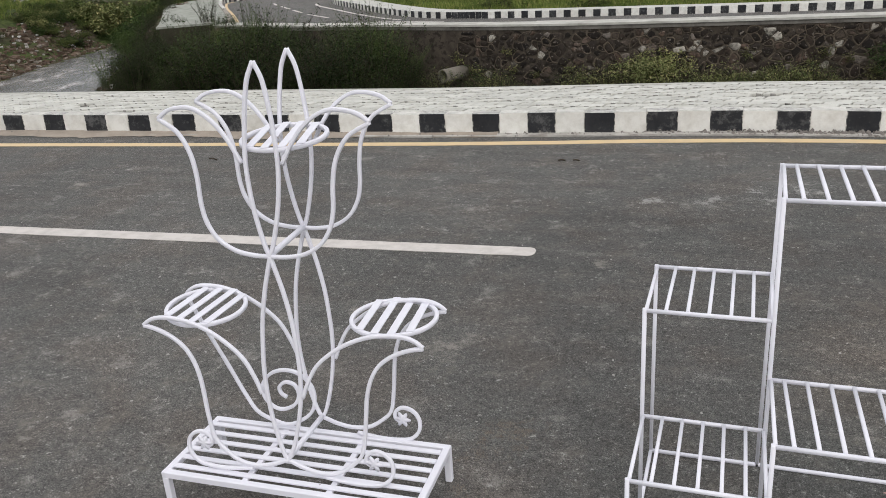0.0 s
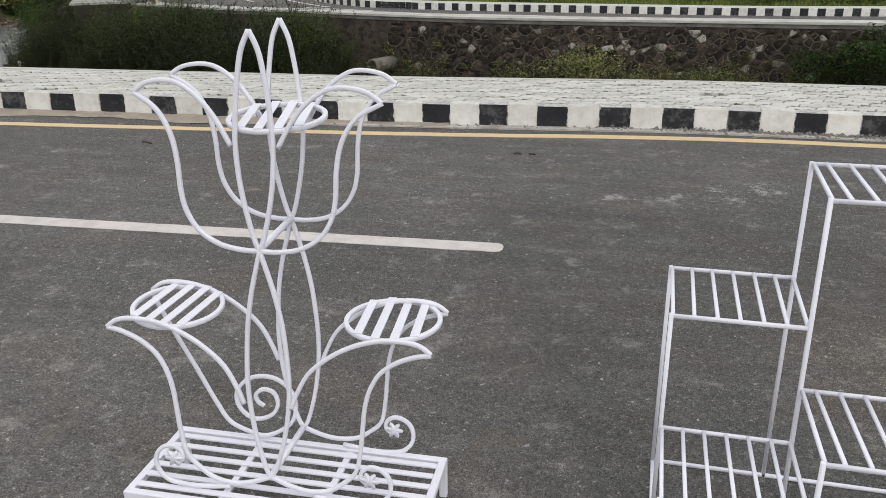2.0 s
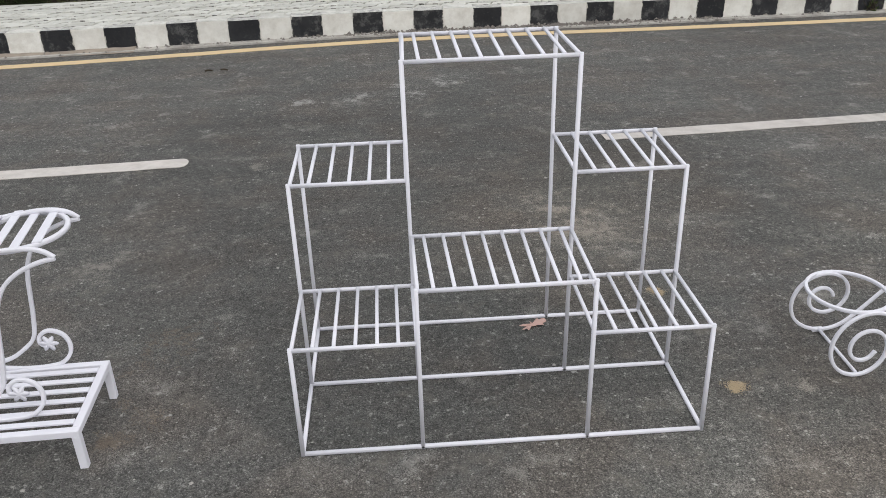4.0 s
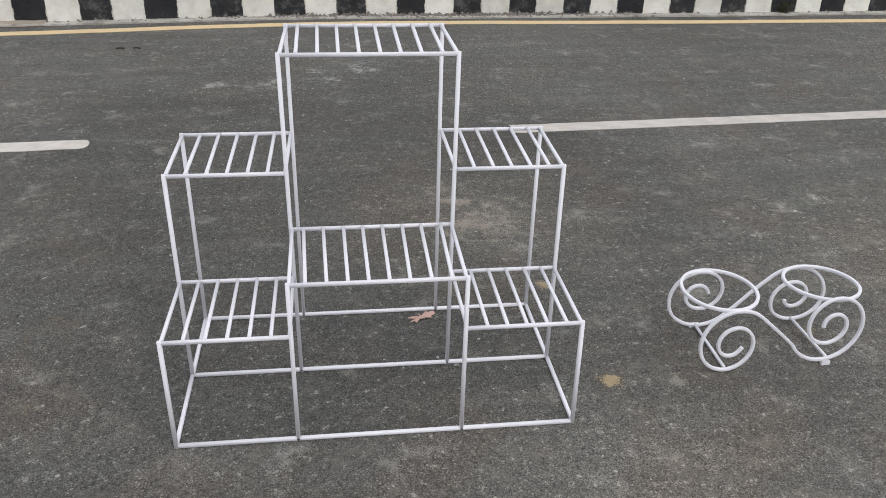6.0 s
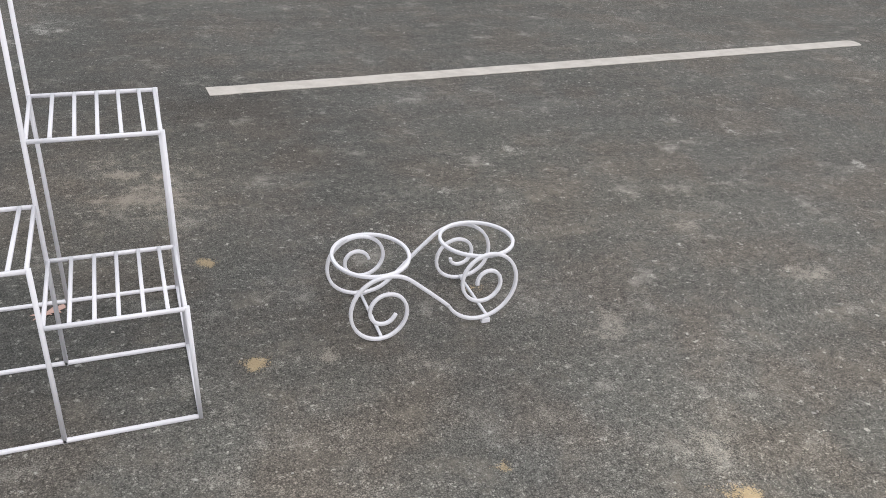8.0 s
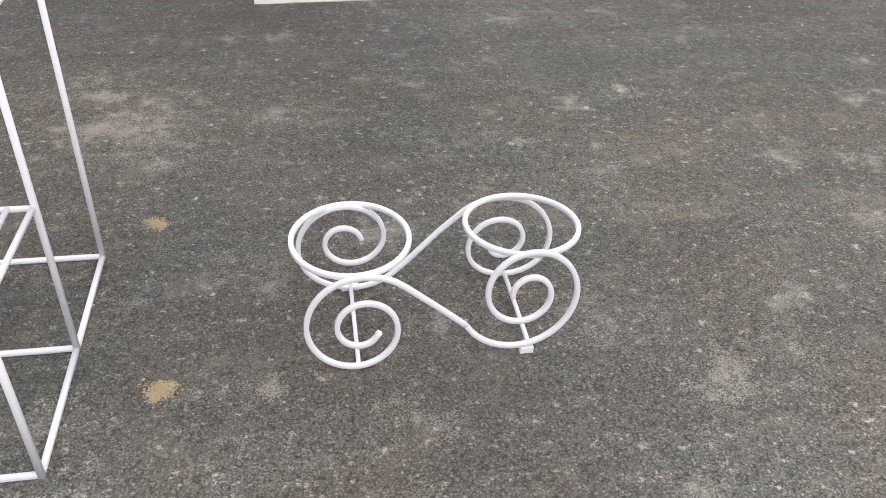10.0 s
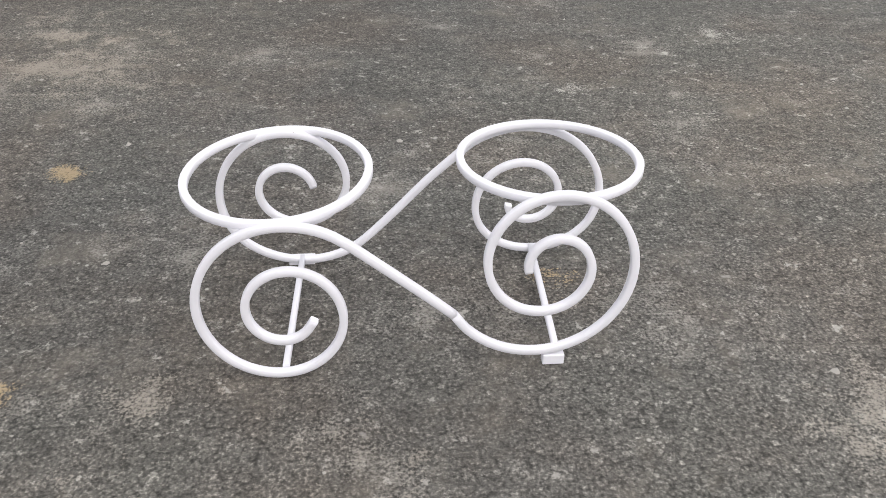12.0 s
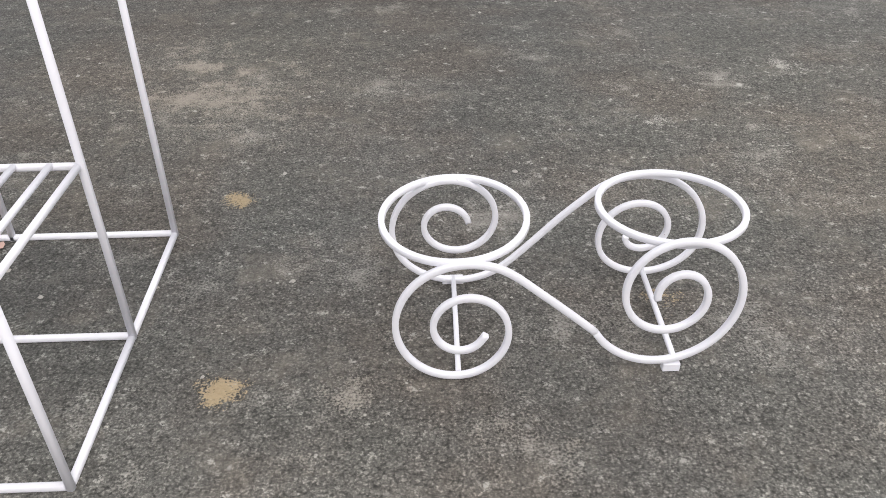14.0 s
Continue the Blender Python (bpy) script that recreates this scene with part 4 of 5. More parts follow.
# ---- the stones of the wall ----
def clip_cell(poly, a, b):
    """Keeps the part of a convex polygon that is nearer to a than to b."""
    mid, nrm = (a + b) / 2, b - a
    out = []
    for k in range(len(poly)):
        p, q = poly[k], poly[(k + 1) % len(poly)]
        dp, dq = np.dot(p - mid, nrm), np.dot(q - mid, nrm)
        if dp <= 0:
            out.append(p)
        if (dp < 0) != (dq < 0):
            out.append(p + (q - p) * dp / (dp - dq))
    return out


def wall_stones():
    rng = np.random.RandomState(11)
    z0, z1, x0, x1 = -3.0, FAR - 0.10, -7.3, 9.0
    seeds = []
    row = 0
    z = z0 - 0.1
    while z < z1 + 0.15:
        x = x0 + rng.uniform(0, 0.3)
        while x < x1:
            seeds.append((x + rng.uniform(-0.09, 0.09), z + rng.uniform(-0.08, 0.08)))
            x += rng.choice([0.12, 0.17, 0.23, 0.32, 0.44])
        z += rng.uniform(0.12, 0.21)
        row += 1
    seeds = np.array(seeds)
    rest_v, rest_f, ridge_v, ridge_f, made = [], [], [], [], 0
    for k, s in enumerate(seeds):
        if not (z0 < s[1] < z1 and x0 < s[0] < x1):
            continue
        cell = [s + np.array(d) for d in ((-0.4, -0.3), (0.4, -0.3), (0.4, 0.3), (-0.4, 0.3))]
        for o in seeds[np.argsort(((seeds - s) ** 2).sum(1))[1:14]]:
            cell = clip_cell(cell, s, o)
        cell = np.array(cell)
        cell[:, 1] = np.clip(cell[:, 1], z0, z1)
        c = cell.mean(0)
        # round the corners and leave the joint free
        ring = []
        for i in range(len(cell)):
            p, q = cell[i], cell[(i + 1) % len(cell)]
            ring += [p + (q - p) * 0.22, p + (q - p) * 0.78]
        ring = np.array(ring)
        fill = rng.choice([0.62, 0.78, 0.86, 0.92, 0.95])
        squash = np.array([1.0, rng.uniform(0.8, 1.0)])
        ring = c + (ring - c) * squash
        rim = c + (ring - c) * fill + rng.uniform(-0.02, 0.02, ring.shape)
        top = c + (ring - c) * fill * rng.uniform(0.55, 0.8) + rng.uniform(-0.008, 0.008, ring.shape)
        m = len(ring)
        depth = rng.uniform(0.006, 0.022)
        y = float(wall_y(c[0]))
        verts = [(p[0] - c[0], 0.02, p[1] - c[1]) for p in rim] + [(p[0] - c[0], -depth * 0.7, p[1] - c[1]) for p in c + (rim - c) * 0.93] + [(p[0] - c[0], -depth + rng.uniform(-0.006, 0.006), p[1] - c[1]) for p in top]
        faces = []
        for i in range(m):
            j = (i + 1) % m
            faces += [(i, j, m + j, m + i), (m + i, m + j, 2 * m + j, 2 * m + i)]
        faces.append(tuple(range(2 * m, 3 * m)))
        slope = math.atan2(float(wall_y(c[0] + 0.2) - wall_y(c[0] - 0.2)), 0.4)
        # the raised pointing that runs round each stone
        lip = c + (ring - c) * min(0.97, fill + 0.10) + rng.uniform(-0.006, 0.006, ring.shape)
        wide = 1 + 0.022 / max(0.06, float(np.abs(ring - c).mean()))
        o = len(ridge_v)
        for scale, out in ((1.0, 0.0), (0.5 + 0.5 * wide, -0.026), (wide, 0.0)) if rng.uniform() < 0.42 + 0.03 * c[0] else ():
            ridge_v += [(c[0] + (p[0] - c[0]) * scale, float(wall_y(c[0])) + out, min(c[1] + (p[1] - c[1]) * scale, z1)) for p in lip]
        for r in (0, 1) if len(ridge_v) > o else ():
            for i in range(m):
                j = (i + 1) % m
                ridge_f.append((o + r * m + i, o + r * m + j, o + (r + 1) * m + j, o + (r + 1) * m + i))
        if -6.3 < c[0] < 4.6 and c[1] > -2.62 and made < 300:
            made += 1
            part("stone", mesh_of("stone", verts, faces, STONE, True), stone_wall, at=Matrix.Translation((c[0], y, c[1])) @ Matrix.Rotation(slope, 4, "Z"))
        else:
            o = len(rest_v)
            rest_v += [(v[0] + c[0], v[1] + float(wall_y(c[0] + v[0])), v[2] + c[1]) for v in verts]
            rest_f += [tuple(o + i for i in f) for f in faces]
    rest = part("stonework", mesh_of("stonework", rest_v, rest_f, STONE_REST, True), stone_wall)
    rest["kind"] = "stuff"
    part("pointing", mesh_of("pointing", ridge_v, ridge_f, POINTING, True), stone_wall)["kind"] = "stuff"


wall_stones()

# the drain pipe that juts from the foot of the wall
def drain_pipe():
    n, ro, ri, length = 28, 0.20, 0.155, 1.0
    verts, faces = [], []
    for r, y in ((ro, 0.0), (ro, length), (ri, length), (ri, 0.0)):
        verts += [(r * math.cos(2 * math.pi * k / n), y, r * math.sin(2 * math.pi * k / n)) for k in range(n)]
    for ring in range(3):
        for k in range(n):
            j = (k + 1) % n
            faces.append((ring * n + k, ring * n + j, (ring + 1) * n + j, (ring + 1) * n + k))
    for k in range(n):
        j = (k + 1) % n
        faces.append((k, 3 * n + k, 3 * n + j, j))
    ob = tagged(new("drain_pipe", mesh_of("drain_pipe", verts, faces, PIPE, True)), "weathered concrete drain pipe jutting from the wall", "pipe")
    ob.matrix_basis = Matrix.Translation((-7.85, 20.72, -2.27)) @ Matrix.Rotation(radians(-24), 4, "Z")


drain_pipe()

# ---- plants ----
def leaves_mesh(name, rng, spots, size, mat, thin=0.4, droop=0.5):
    """One mesh of many leaves at the given spots, each a bent quad pair."""
    n = len(spots)
    a = rng.uniform(0, 2 * np.pi, n)
    up = rng.uniform(-droop, 0.9, n)
    d = np.stack([np.cos(a) * np.sqrt(1 - np.clip(up, -0.99, 0.99) ** 2), np.sin(a) * np.sqrt(1 - np.clip(up, -0.99, 0.99) ** 2), up], 1)
    side = np.cross(d, np.array([0, 0, 1.0]) + rng.normal(0, 0.3, (n, 3)))
    side /= np.linalg.norm(side, axis=1)[:, None] + 1e-9
    s = size * rng.uniform(0.6, 1.3, n)[:, None]
    w = s * thin / 2
    p = np.asarray(spots)
    tip_drop = np.array([0, 0, -1.0]) * s * 0.25
    v = np.stack([p, p + d * s * 0.5 + side * w, p + d * s + tip_drop, p + d * s * 0.5 - side * w], 1).reshape(-1, 3)
    faces = np.arange(4 * n).reshape(n, 4)
    return mesh_of(name, v, faces, mat)


def stems_mesh(name, lines, thick, mat):
    verts, faces = [], []
    for line in lines:
        o = len(verts)
        m = len(line)
        for i, q in enumerate(line):
            r = thick * (1 - 0.75 * i / (m - 1))
            for k in range(4):
                verts.append((q[0] + r * math.cos(k * math.pi / 2), q[1] + r * math.sin(k * math.pi / 2), q[2]))
        for i in range(m - 1):
            for k in range(4):
                j = (k + 1) % 4
                faces.append((o + i * 4 + k, o + i * 4 + j, o + (i + 1) * 4 + j, o + (i + 1) * 4 + k))
    return mesh_of(name, verts, faces, mat, True)


def weed_clump(seed, high, spread, stems, per, mat, label, size=0.13, thin=0.26):
    rng = np.random.RandomState(seed)
    lines, spots = [], []
    for k in range(stems):
        a, r = rng.uniform(0, 2 * np.pi), spread * np.sqrt(rng.uniform(0, 1))
        base = np.array([r * np.cos(a) * 0.7, r * np.sin(a) * 0.7, 0.0])
        lean = np.array([np.cos(a), np.sin(a), 0]) * rng.uniform(0.0, 0.35) * high
        h = high * rng.uniform(0.45, 1.0) * (1 - 0.35 * r / spread)
        line = [base + lean * t * t + np.array([0, 0, h * t]) + rng.normal(0, 0.012, 3) for t in np.linspace(0, 1, 6)]
        lines.append(line)
        for t in rng.uniform(0.12, 1.0, per):
            i = min(int(t * 5), 4)
            spots.append(line[i] + (line[i + 1] - line[i]) * (t * 5 - i) + rng.normal(0, 0.03, 3))
    ob = tagged(new("weed_clump"), label, "weeds", "weeds in the ditch")
    part("stalk", stems_mesh("stalk", lines, 0.009, mat if high > 2 else BARK), ob)["kind"] = "stuff"
    part("foliage", leaves_mesh("foliage", rng, spots, size, mat, thin), ob)["kind"] = "stuff"
    return ob


def shrub(seed, wide, high, count, mat, label, size=0.09, name="shrub", lumps=7, group="shrubs", thin=0.5):
    rng = np.random.RandomState(seed)
    lines, spots = [], []
    for k in range(lumps):
        a = rng.uniform(0, 2 * np.pi)
        r = wide * 0.5 * np.sqrt(rng.uniform(0.0, 1.0))
        c = np.array([r * np.cos(a), r * np.sin(a), high * rng.uniform(0.35, 0.85) * (1 - 0.3 * r / wide)])
        rad = np.array([wide * rng.uniform(0.16, 0.3), wide * rng.uniform(0.16, 0.3), high * rng.uniform(0.14, 0.28)])
        m = count // lumps
        v = rng.normal(0, 1, (m, 3))
        v /= np.linalg.norm(v, axis=1)[:, None]
        shell = rng.uniform(0.35, 1.08, (m, 1)) ** 0.6
        spots.append(c + v * rad * shell)
        lines.append([np.array([0, 0, 0.0]) + rng.normal(0, 0.05, 3) * [1, 1, 0], c * [0.4, 0.4, 0.45], c * [0.75, 0.75, 0.8], c + [0, 0, rad[2] * 0.5]])
    spots = np.concatenate(spots)
    spots[:, 2] = np.maximum(spots[:, 2], 0.05)
    ob = tagged(new(name), label, "shrub" if name == "shrub" else "tree", group)
    part("branch" if name == "shrub" else "trunk", stems_mesh("branch", lines, 0.03 if name == "shrub" else 0.11, BARK), ob)["kind"] = "stuff"
    part("foliage" if name == "shrub" else "crown", leaves_mesh("foliage", rng, spots, size, mat, thin), ob)["kind"] = "stuff"
    return ob


def put(ob, x, y, z, turn, size):
    if x < -32.5 and y < 41.8:  # the growth below the bank road is kept low
        size = min(size, max(0.24, (-0.6 - z) / 1.6))
    return copy_thing(ob, Matrix.Translation((x, y, z)) @ Matrix.Rotation(turn, 4, "Z") @ Matrix.Diagonal((size, size, size, 1)))


place, more = random.Random(77), random.Random(78)
height_at = lambda x, y: float(land(np.array([float(x)]), np.array([float(y)]))[0])

# tall dark weeds in front of the wall and down the bank
DARK = "tall dark green weeds growing in the ditch below the wall"
weeds = [weed_clump(40 + k, 1.9, 0.55, 30, 46, LEAF_DARK, DARK, 0.075, 0.24) for k in range(4)]
spots = []
for k in range(96):
    x = place.uniform(-16.4, -8.6)
    y = float(wall_y(x)) - place.uniform(0.7, 4.0)
    tall = 1.42 if abs(x + 14.2) < 1.3 or abs(x + 9.9) < 0.9 else 1.12
    if x > -9.2:
        tall *= 0.75
    spots.append((x, y, tall * place.choice((0.62, 0.8, 0.9, 1.0, 1.15))))
for k in range(46):
    y = 23.7 + 12 * place.random() ** 1.6
    x = float(shore_x(np.array(y))) - place.uniform(-0.2, 1.8)
    spots.append((x, y, place.uniform(0.25, 0.45) if y < 31 else place.uniform(0.5, 0.8)))
for k in range(30):
    x = place.uniform(-21.0, -16.2)
    spots.append((x, place.uniform(18.6, 23.4), place.uniform(0.3, 0.62)))
k = 0
while k < 44:
    x, y = place.uniform(-21.8, -15.8), place.uniform(20.5, 26.0)
    d = near_line(np.array([x]), np.array([y]), outer_far)[0]
    if height_at(x, y) < -1.9 and 2.5 < d < (3.1 if k < 20 else 4.4):
        spots.append((x, y, place.uniform(0.85, 1.15) if k < 20 else place.uniform(0.5, 0.9)))
        k += 1
for k in range(16):
    x, y = place.uniform(-18.8, -15.6), place.uniform(20.6, 22.5)
    if height_at(x, y) < -1.9:
        spots.append((x, y, place.uniform(0.85, 1.1)))
for k in range(5):
    x = place.uniform(-20.8, -16.5)
    spots.append((x, place.uniform(23.0, 24.4) - 0.1 * (x + 17), place.uniform(0.7, 1.0)))
for k in range(18):
    spots.append((place.uniform(-21.2, -16.6), place.uniform(22.3, 23.3), place.uniform(0.95, 1.15)))
for k, (x, y, size) in enumerate(spots):
    if k < 4:
        weeds[k].matrix_basis = Matrix.Translation((x, y, height_at(x, y) - 0.05)) @ Matrix.Diagonal((size, size, size, 1))
    else:
        put(weeds[k % 4], x, y, height_at(x, y) - 0.05, place.uniform(0, 6.28), size / weeds[k % 4].scale[0])

# taller feathery weeds that top the wall
PLUME = "tall feathery weeds rising above the retaining wall"
plume = [weed_clump(50 + k, 2.7, 0.42, 40, 110, LEAF_PLUME, PLUME, 0.06, 0.2) for k in range(2)]
for k in range(44):
    x = place.uniform(-17.6, -13.2) if k < 18 or k > 32 else place.gauss(-10.4, 0.6) if k < 26 else place.uniform(-13.0, -8.8)
    y = float(wall_y(x)) - place.uniform(0.5, 1.6)
    size = place.uniform(0.7, 1.0) * (1.0 if x < -15.6 else 1.25) if k < 26 or k > 32 else 0.85
    if k < 2:
        plume[k].matrix_basis = Matrix.Translation((x, y, height_at(x, y) - 0.05))
    else:
        put(plume[k % 2], x, y, height_at(x, y) - 0.05, place.uniform(0, 6.28), size)

for k in range(16):
    x, y = more.uniform(-21.2, -16.8), more.uniform(22.2, 23.2)
    put(plume[k % 2], x, y, height_at(x, y) - 0.05, more.uniform(0, 6.28), more.uniform(0.72, 0.86))

# low greener weeds at the wall's foot
LOWW = "low green weeds at the foot of the stone wall"
low = [weed_clump(60 + k, 0.85, 0.4, 26, 22, m, LOWW, 0.07, 0.22) for k, m in enumerate((LEAF_YELLOW, LEAF_YELLOW, LEAF_DARK))]
for w in low:
    w.name = "leafy_weed"
for k in range(58):
    x = place.uniform(-8.4, 6.0)
    y = float(wall_y(x)) - place.uniform(0.25, 1.6)
    size = place.uniform(0.55, 1.5)
    if k < 3:
        low[k].matrix_basis = Matrix.Translation((x, y, height_at(x, y) - 0.03))
    else:
        put(low[k % 3], x, y, height_at(x, y) - 0.03, place.uniform(0, 6.28), size)

# small tufts rooted in the wall's joints
tuft = weed_clump(66, 0.42, 0.16, 12, 12, LEAF_YELLOW, "small weeds rooted in the stone wall", 0.07, 0.3)
tuft.name = "wall_weed"
tuft["group"] = "weeds in the wall"
tuft.matrix_basis = Matrix.Translation((-3.2, float(wall_y(-3.2)) - 0.04, -2.25))
for k in range(34):
    x = place.uniform(-8.2, 4.4)
    put(tuft, x, float(wall_y(x)) - 0.05, -2.45 + 0.75 * place.random() ** 2, place.uniform(0, 6.28), place.uniform(0.5, 1.2))

# the pale shrub before the wall, and the dark creeper that hangs at its end
pale = shrub(81, 2.1, 1.3, 5200, LEAF_YELLOW, "pale sage-green shrub in front of the stone wall", 0.075, lumps=14, thin=0.45)
pale.matrix_basis = Matrix.Translation((-1.55, 20.0, height_at(-1.55, 20.0)))
put(pale, 1.1, 20.35, height_at(1.1, 20.35) - 0.1, 2.0, 0.72)
put(pale, 0.1, 20.5, height_at(0.1, 20.5) - 0.1, 4.0, 0.55)
creeper = shrub(82, 2.3, 2.0, 4200, LEAF_CREEPER, "dense dark green bush against the wall", 0.08, lumps=12)
creeper.matrix_basis = Matrix.Translation((5.1, 20.1, height_at(5.1, 20.1)))
put(creeper, 6.6, 20.2, height_at(6.6, 20.2), 1.4, 1.05)
put(creeper, 8.2, 20.1, height_at(8.2, 20.1), 2.9, 1.0)
put(creeper, 4.15, 20.5, height_at(4.15, 20.5), 4.2, 0.72)

# bushes on the river's far bank and over the field
BANK = "green bush on the river bank"
bank_bush = [shrub(90 + k, 2.4, 1.6, 2200, m, BANK, 0.12, group="river bank bushes") for k, m in enumerate((LEAF_TREE, LEAF_MID, LEAF_YELLOW))]
k = 0
while k < 44:
    y = place.uniform(25, 62)
    x = float(np.interp(y, [q[1] for q in RIVER], [q[0] for q in RIVER])) - place.uniform(5.5, 16)
    size = place.uniform(0.55, 1.1) * (0.5 if y < 44 else 1.0)
    if k < 3:
        bank_bush[k].matrix_basis = Matrix.Translation((x, y, height_at(x, y) - 0.2))
    else:
        put(bank_bush[k % 3], x, y, height_at(x, y) - 0.2, place.uniform(0, 6.28), size)
    k += 1
bank_line = [(*q, 0) for q in BANK_ROAD]
thicket = shrub(95, 2.4, 1.9, 5200, LEAF_TREE, "dense dark green thicket on the river bank", 0.11, lumps=16, group="river bank thicket", thin=0.42)
thicket.matrix_basis = Matrix.Translation((-27.5, 32.8, height_at(-27.5, 32.8) - 0.3))
for x, y, size in ((-22.4, 25.6, 0.5), (-23.8, 27.2, 0.6), (-25.2, 28.8, 0.7), (-26.4, 30.7, 0.85), (-21.0, 24.4, 0.4), (-18.6, 22.6, 0.4), (-19.9, 23.0, 0.5), (-17.2, 22.2, 0.4), (-21.0, 23.4, 0.5), (-28.4, 34.8, 1.1), (-28.8, 36.6, 1.1), (-29.6, 38.4, 1.05), (-30.4, 40.2, 1.0), (-30.0, 42.0, 0.9)):
    put(thicket, x, y, height_at(x, y) - 0.25, place.uniform(0, 6.28), size)
for k in range(26):
    x = place.uniform(-46, -31)
    y = 38.2 + 0.2 * (x + 40) + place.uniform(-4.5, 1.2)
    if near_line(np.array([x]), np.array([y]), bank_line)[0] > 3.6 and near_line(np.array([x]), np.array([y]), river_line)[0] > 5.6:
        put(bank_bush[1 + k % 2], x, y, height_at(x, y) - 0.2, place.uniform(0, 6.28), place.uniform(0.35, 0.7))

for k in range(58):
    y = place.uniform(20, 44)
    x = float(np.interp(y, [q[1] for q in RIVER], [q[0] for q in RIVER])) - (place.uniform(6.0, 10.5) if k < 40 else place.uniform(3.6, 6.0))
    if near_line(np.array([x]), np.array([y]), bank_line)[0] > 3.2:
        put(bank_bush[(0, 1, 1)[k % 3]], x, y, height_at(x, y) - 0.25, place.uniform(0, 6.28), place.uniform(0.4, 0.75) if k < 40 else place.uniform(0.15, 0.3))

for k in range(26):
    y = place.uniform(32.5, 41.5)
    x = float(np.interp(y, [q[1] for q in RIVER], [q[0] for q in RIVER])) - place.uniform(2.6, 6.2)
    put(bank_bush[k % 2], x, y, height_at(x, y) - 0.2, place.uniform(0, 6.28), place.uniform(0.3, 0.6))

for k in range(16):
    y = more.uniform(33, 45)
    x = float(shore_x(np.array(y))) - more.uniform(0.4, 2.6)
    put(bank_bush[(1, 0, 2)[k % 3]], x, y, height_at(x, y) - 0.2, more.uniform(0, 6.28), more.uniform(0.5, 0.8))
for k in range(22):
    y = more.uniform(27, 38)
    x = float(np.interp(y, [q[1] for q in RIVER], [q[0] for q in RIVER])) - more.uniform(4.8, 8.5)
    put(bank_bush[(1, 2, 1)[k % 3]], x, y, height_at(x, y) - 0.2, more.uniform(0, 6.28), more.uniform(0.3, 0.55))

for k in range(34):
    x, y = more.uniform(-40, -31), more.uniform(38.4, 39.9)
    z = height_at(x, y) - 0.15
    put(bank_bush[(2, 1, 2, 1)[k % 4]], x, y, z, more.uniform(0, 6.28), more.uniform(0.75, 1.05) * max(0.2, (-0.75 - z) / 1.6))
# growth along the farthest road
for k in range(64):
    x = more.uniform(-48, 2)
    y = (float(np.interp(x, [-46, -36, -28.4, -22.4, -18.4], [54.0, 51.0, 49.6, 46.8, 45.2])) if x < -18.4 else 45.0) + more.uniform(0.8, 7.0)
    put(bank_bush[(1, 2, 1, 0)[k % 4]], x, y, height_at(x, y) - 0.15, more.uniform(0, 6.28), more.uniform(0.5, 1.0))["label"] = "olive green bush growing beside a country road"

SEDGE = "clump of taller weeds in the field grass"
sedge = weed_clump(70, 0.8, 0.6, 26, 16, LEAF_MID, SEDGE, 0.12, 0.3)
sedge.name = "grass_tussock"
sedge["group"] = "weeds in the field"
sedge.matrix_basis = Matrix.Translation((1.0, 26.0, height_at(1.0, 26.0)))
for k in range(70):
    x, y = place.uniform(-9, 17), 25.2 + 14 * place.random() ** 1.5
    if near_line(np.array([x]), np.array([y]), kerb_far)[0] > 1.6 and x > -9 + (y - 25) * 0.2:
        put(sedge, x, y, height_at(x, y) - 0.05, place.uniform(0, 6.28), place.uniform(0.5, 1.25))
FIELD = "bush standing in the tall grass"
for k in range(30):
    x, y = place.uniform(-22, 26), place.uniform(42, 62)
    if k < 8:
        x, y = place.uniform(4.0, 14), place.uniform(27.0, 31)
    put(bank_bush[k % 3], x, y, height_at(x, y) - 0.15, place.uniform(0, 6.28), place.uniform(0.45, 0.8) if k < 8 else place.uniform(0.7, 1.5))["label"] = FIELD
for k in range(16):
    x, y = place.uniform(-60, -22), place.uniform(52, 80)
    put(bank_bush[1 + k % 2], x, y, height_at(x, y) - 0.2, place.uniform(0, 6.28), place.uniform(1.3, 2.2))

for k in range(24):
    x, y = place.uniform(-34, -10), place.uniform(46.5, 56)
    put(bank_bush[(1, 2, 0)[k % 3]], x, y, height_at(x, y) - 0.2, place.uniform(0, 6.28), place.uniform(0.45, 0.95))["label"] = FIELD

tree = shrub(99, 5.0, 6.5, 4200, LEAF_TREE, "leafy dark green tree beyond the far road", 0.32, "tree", 14, "trees beyond the field")
tree.matrix_basis = Matrix.Translation((-30, 66, height_at(-30, 66)))
for k in range(26):
    x, y = -90 + 6.0 * k + place.uniform(-2, 2), place.uniform(84, 125)
    put(tree, x, y, height_at(x, y) - 0.1, place.uniform(0, 6.28), place.uniform(0.7, 1.3))

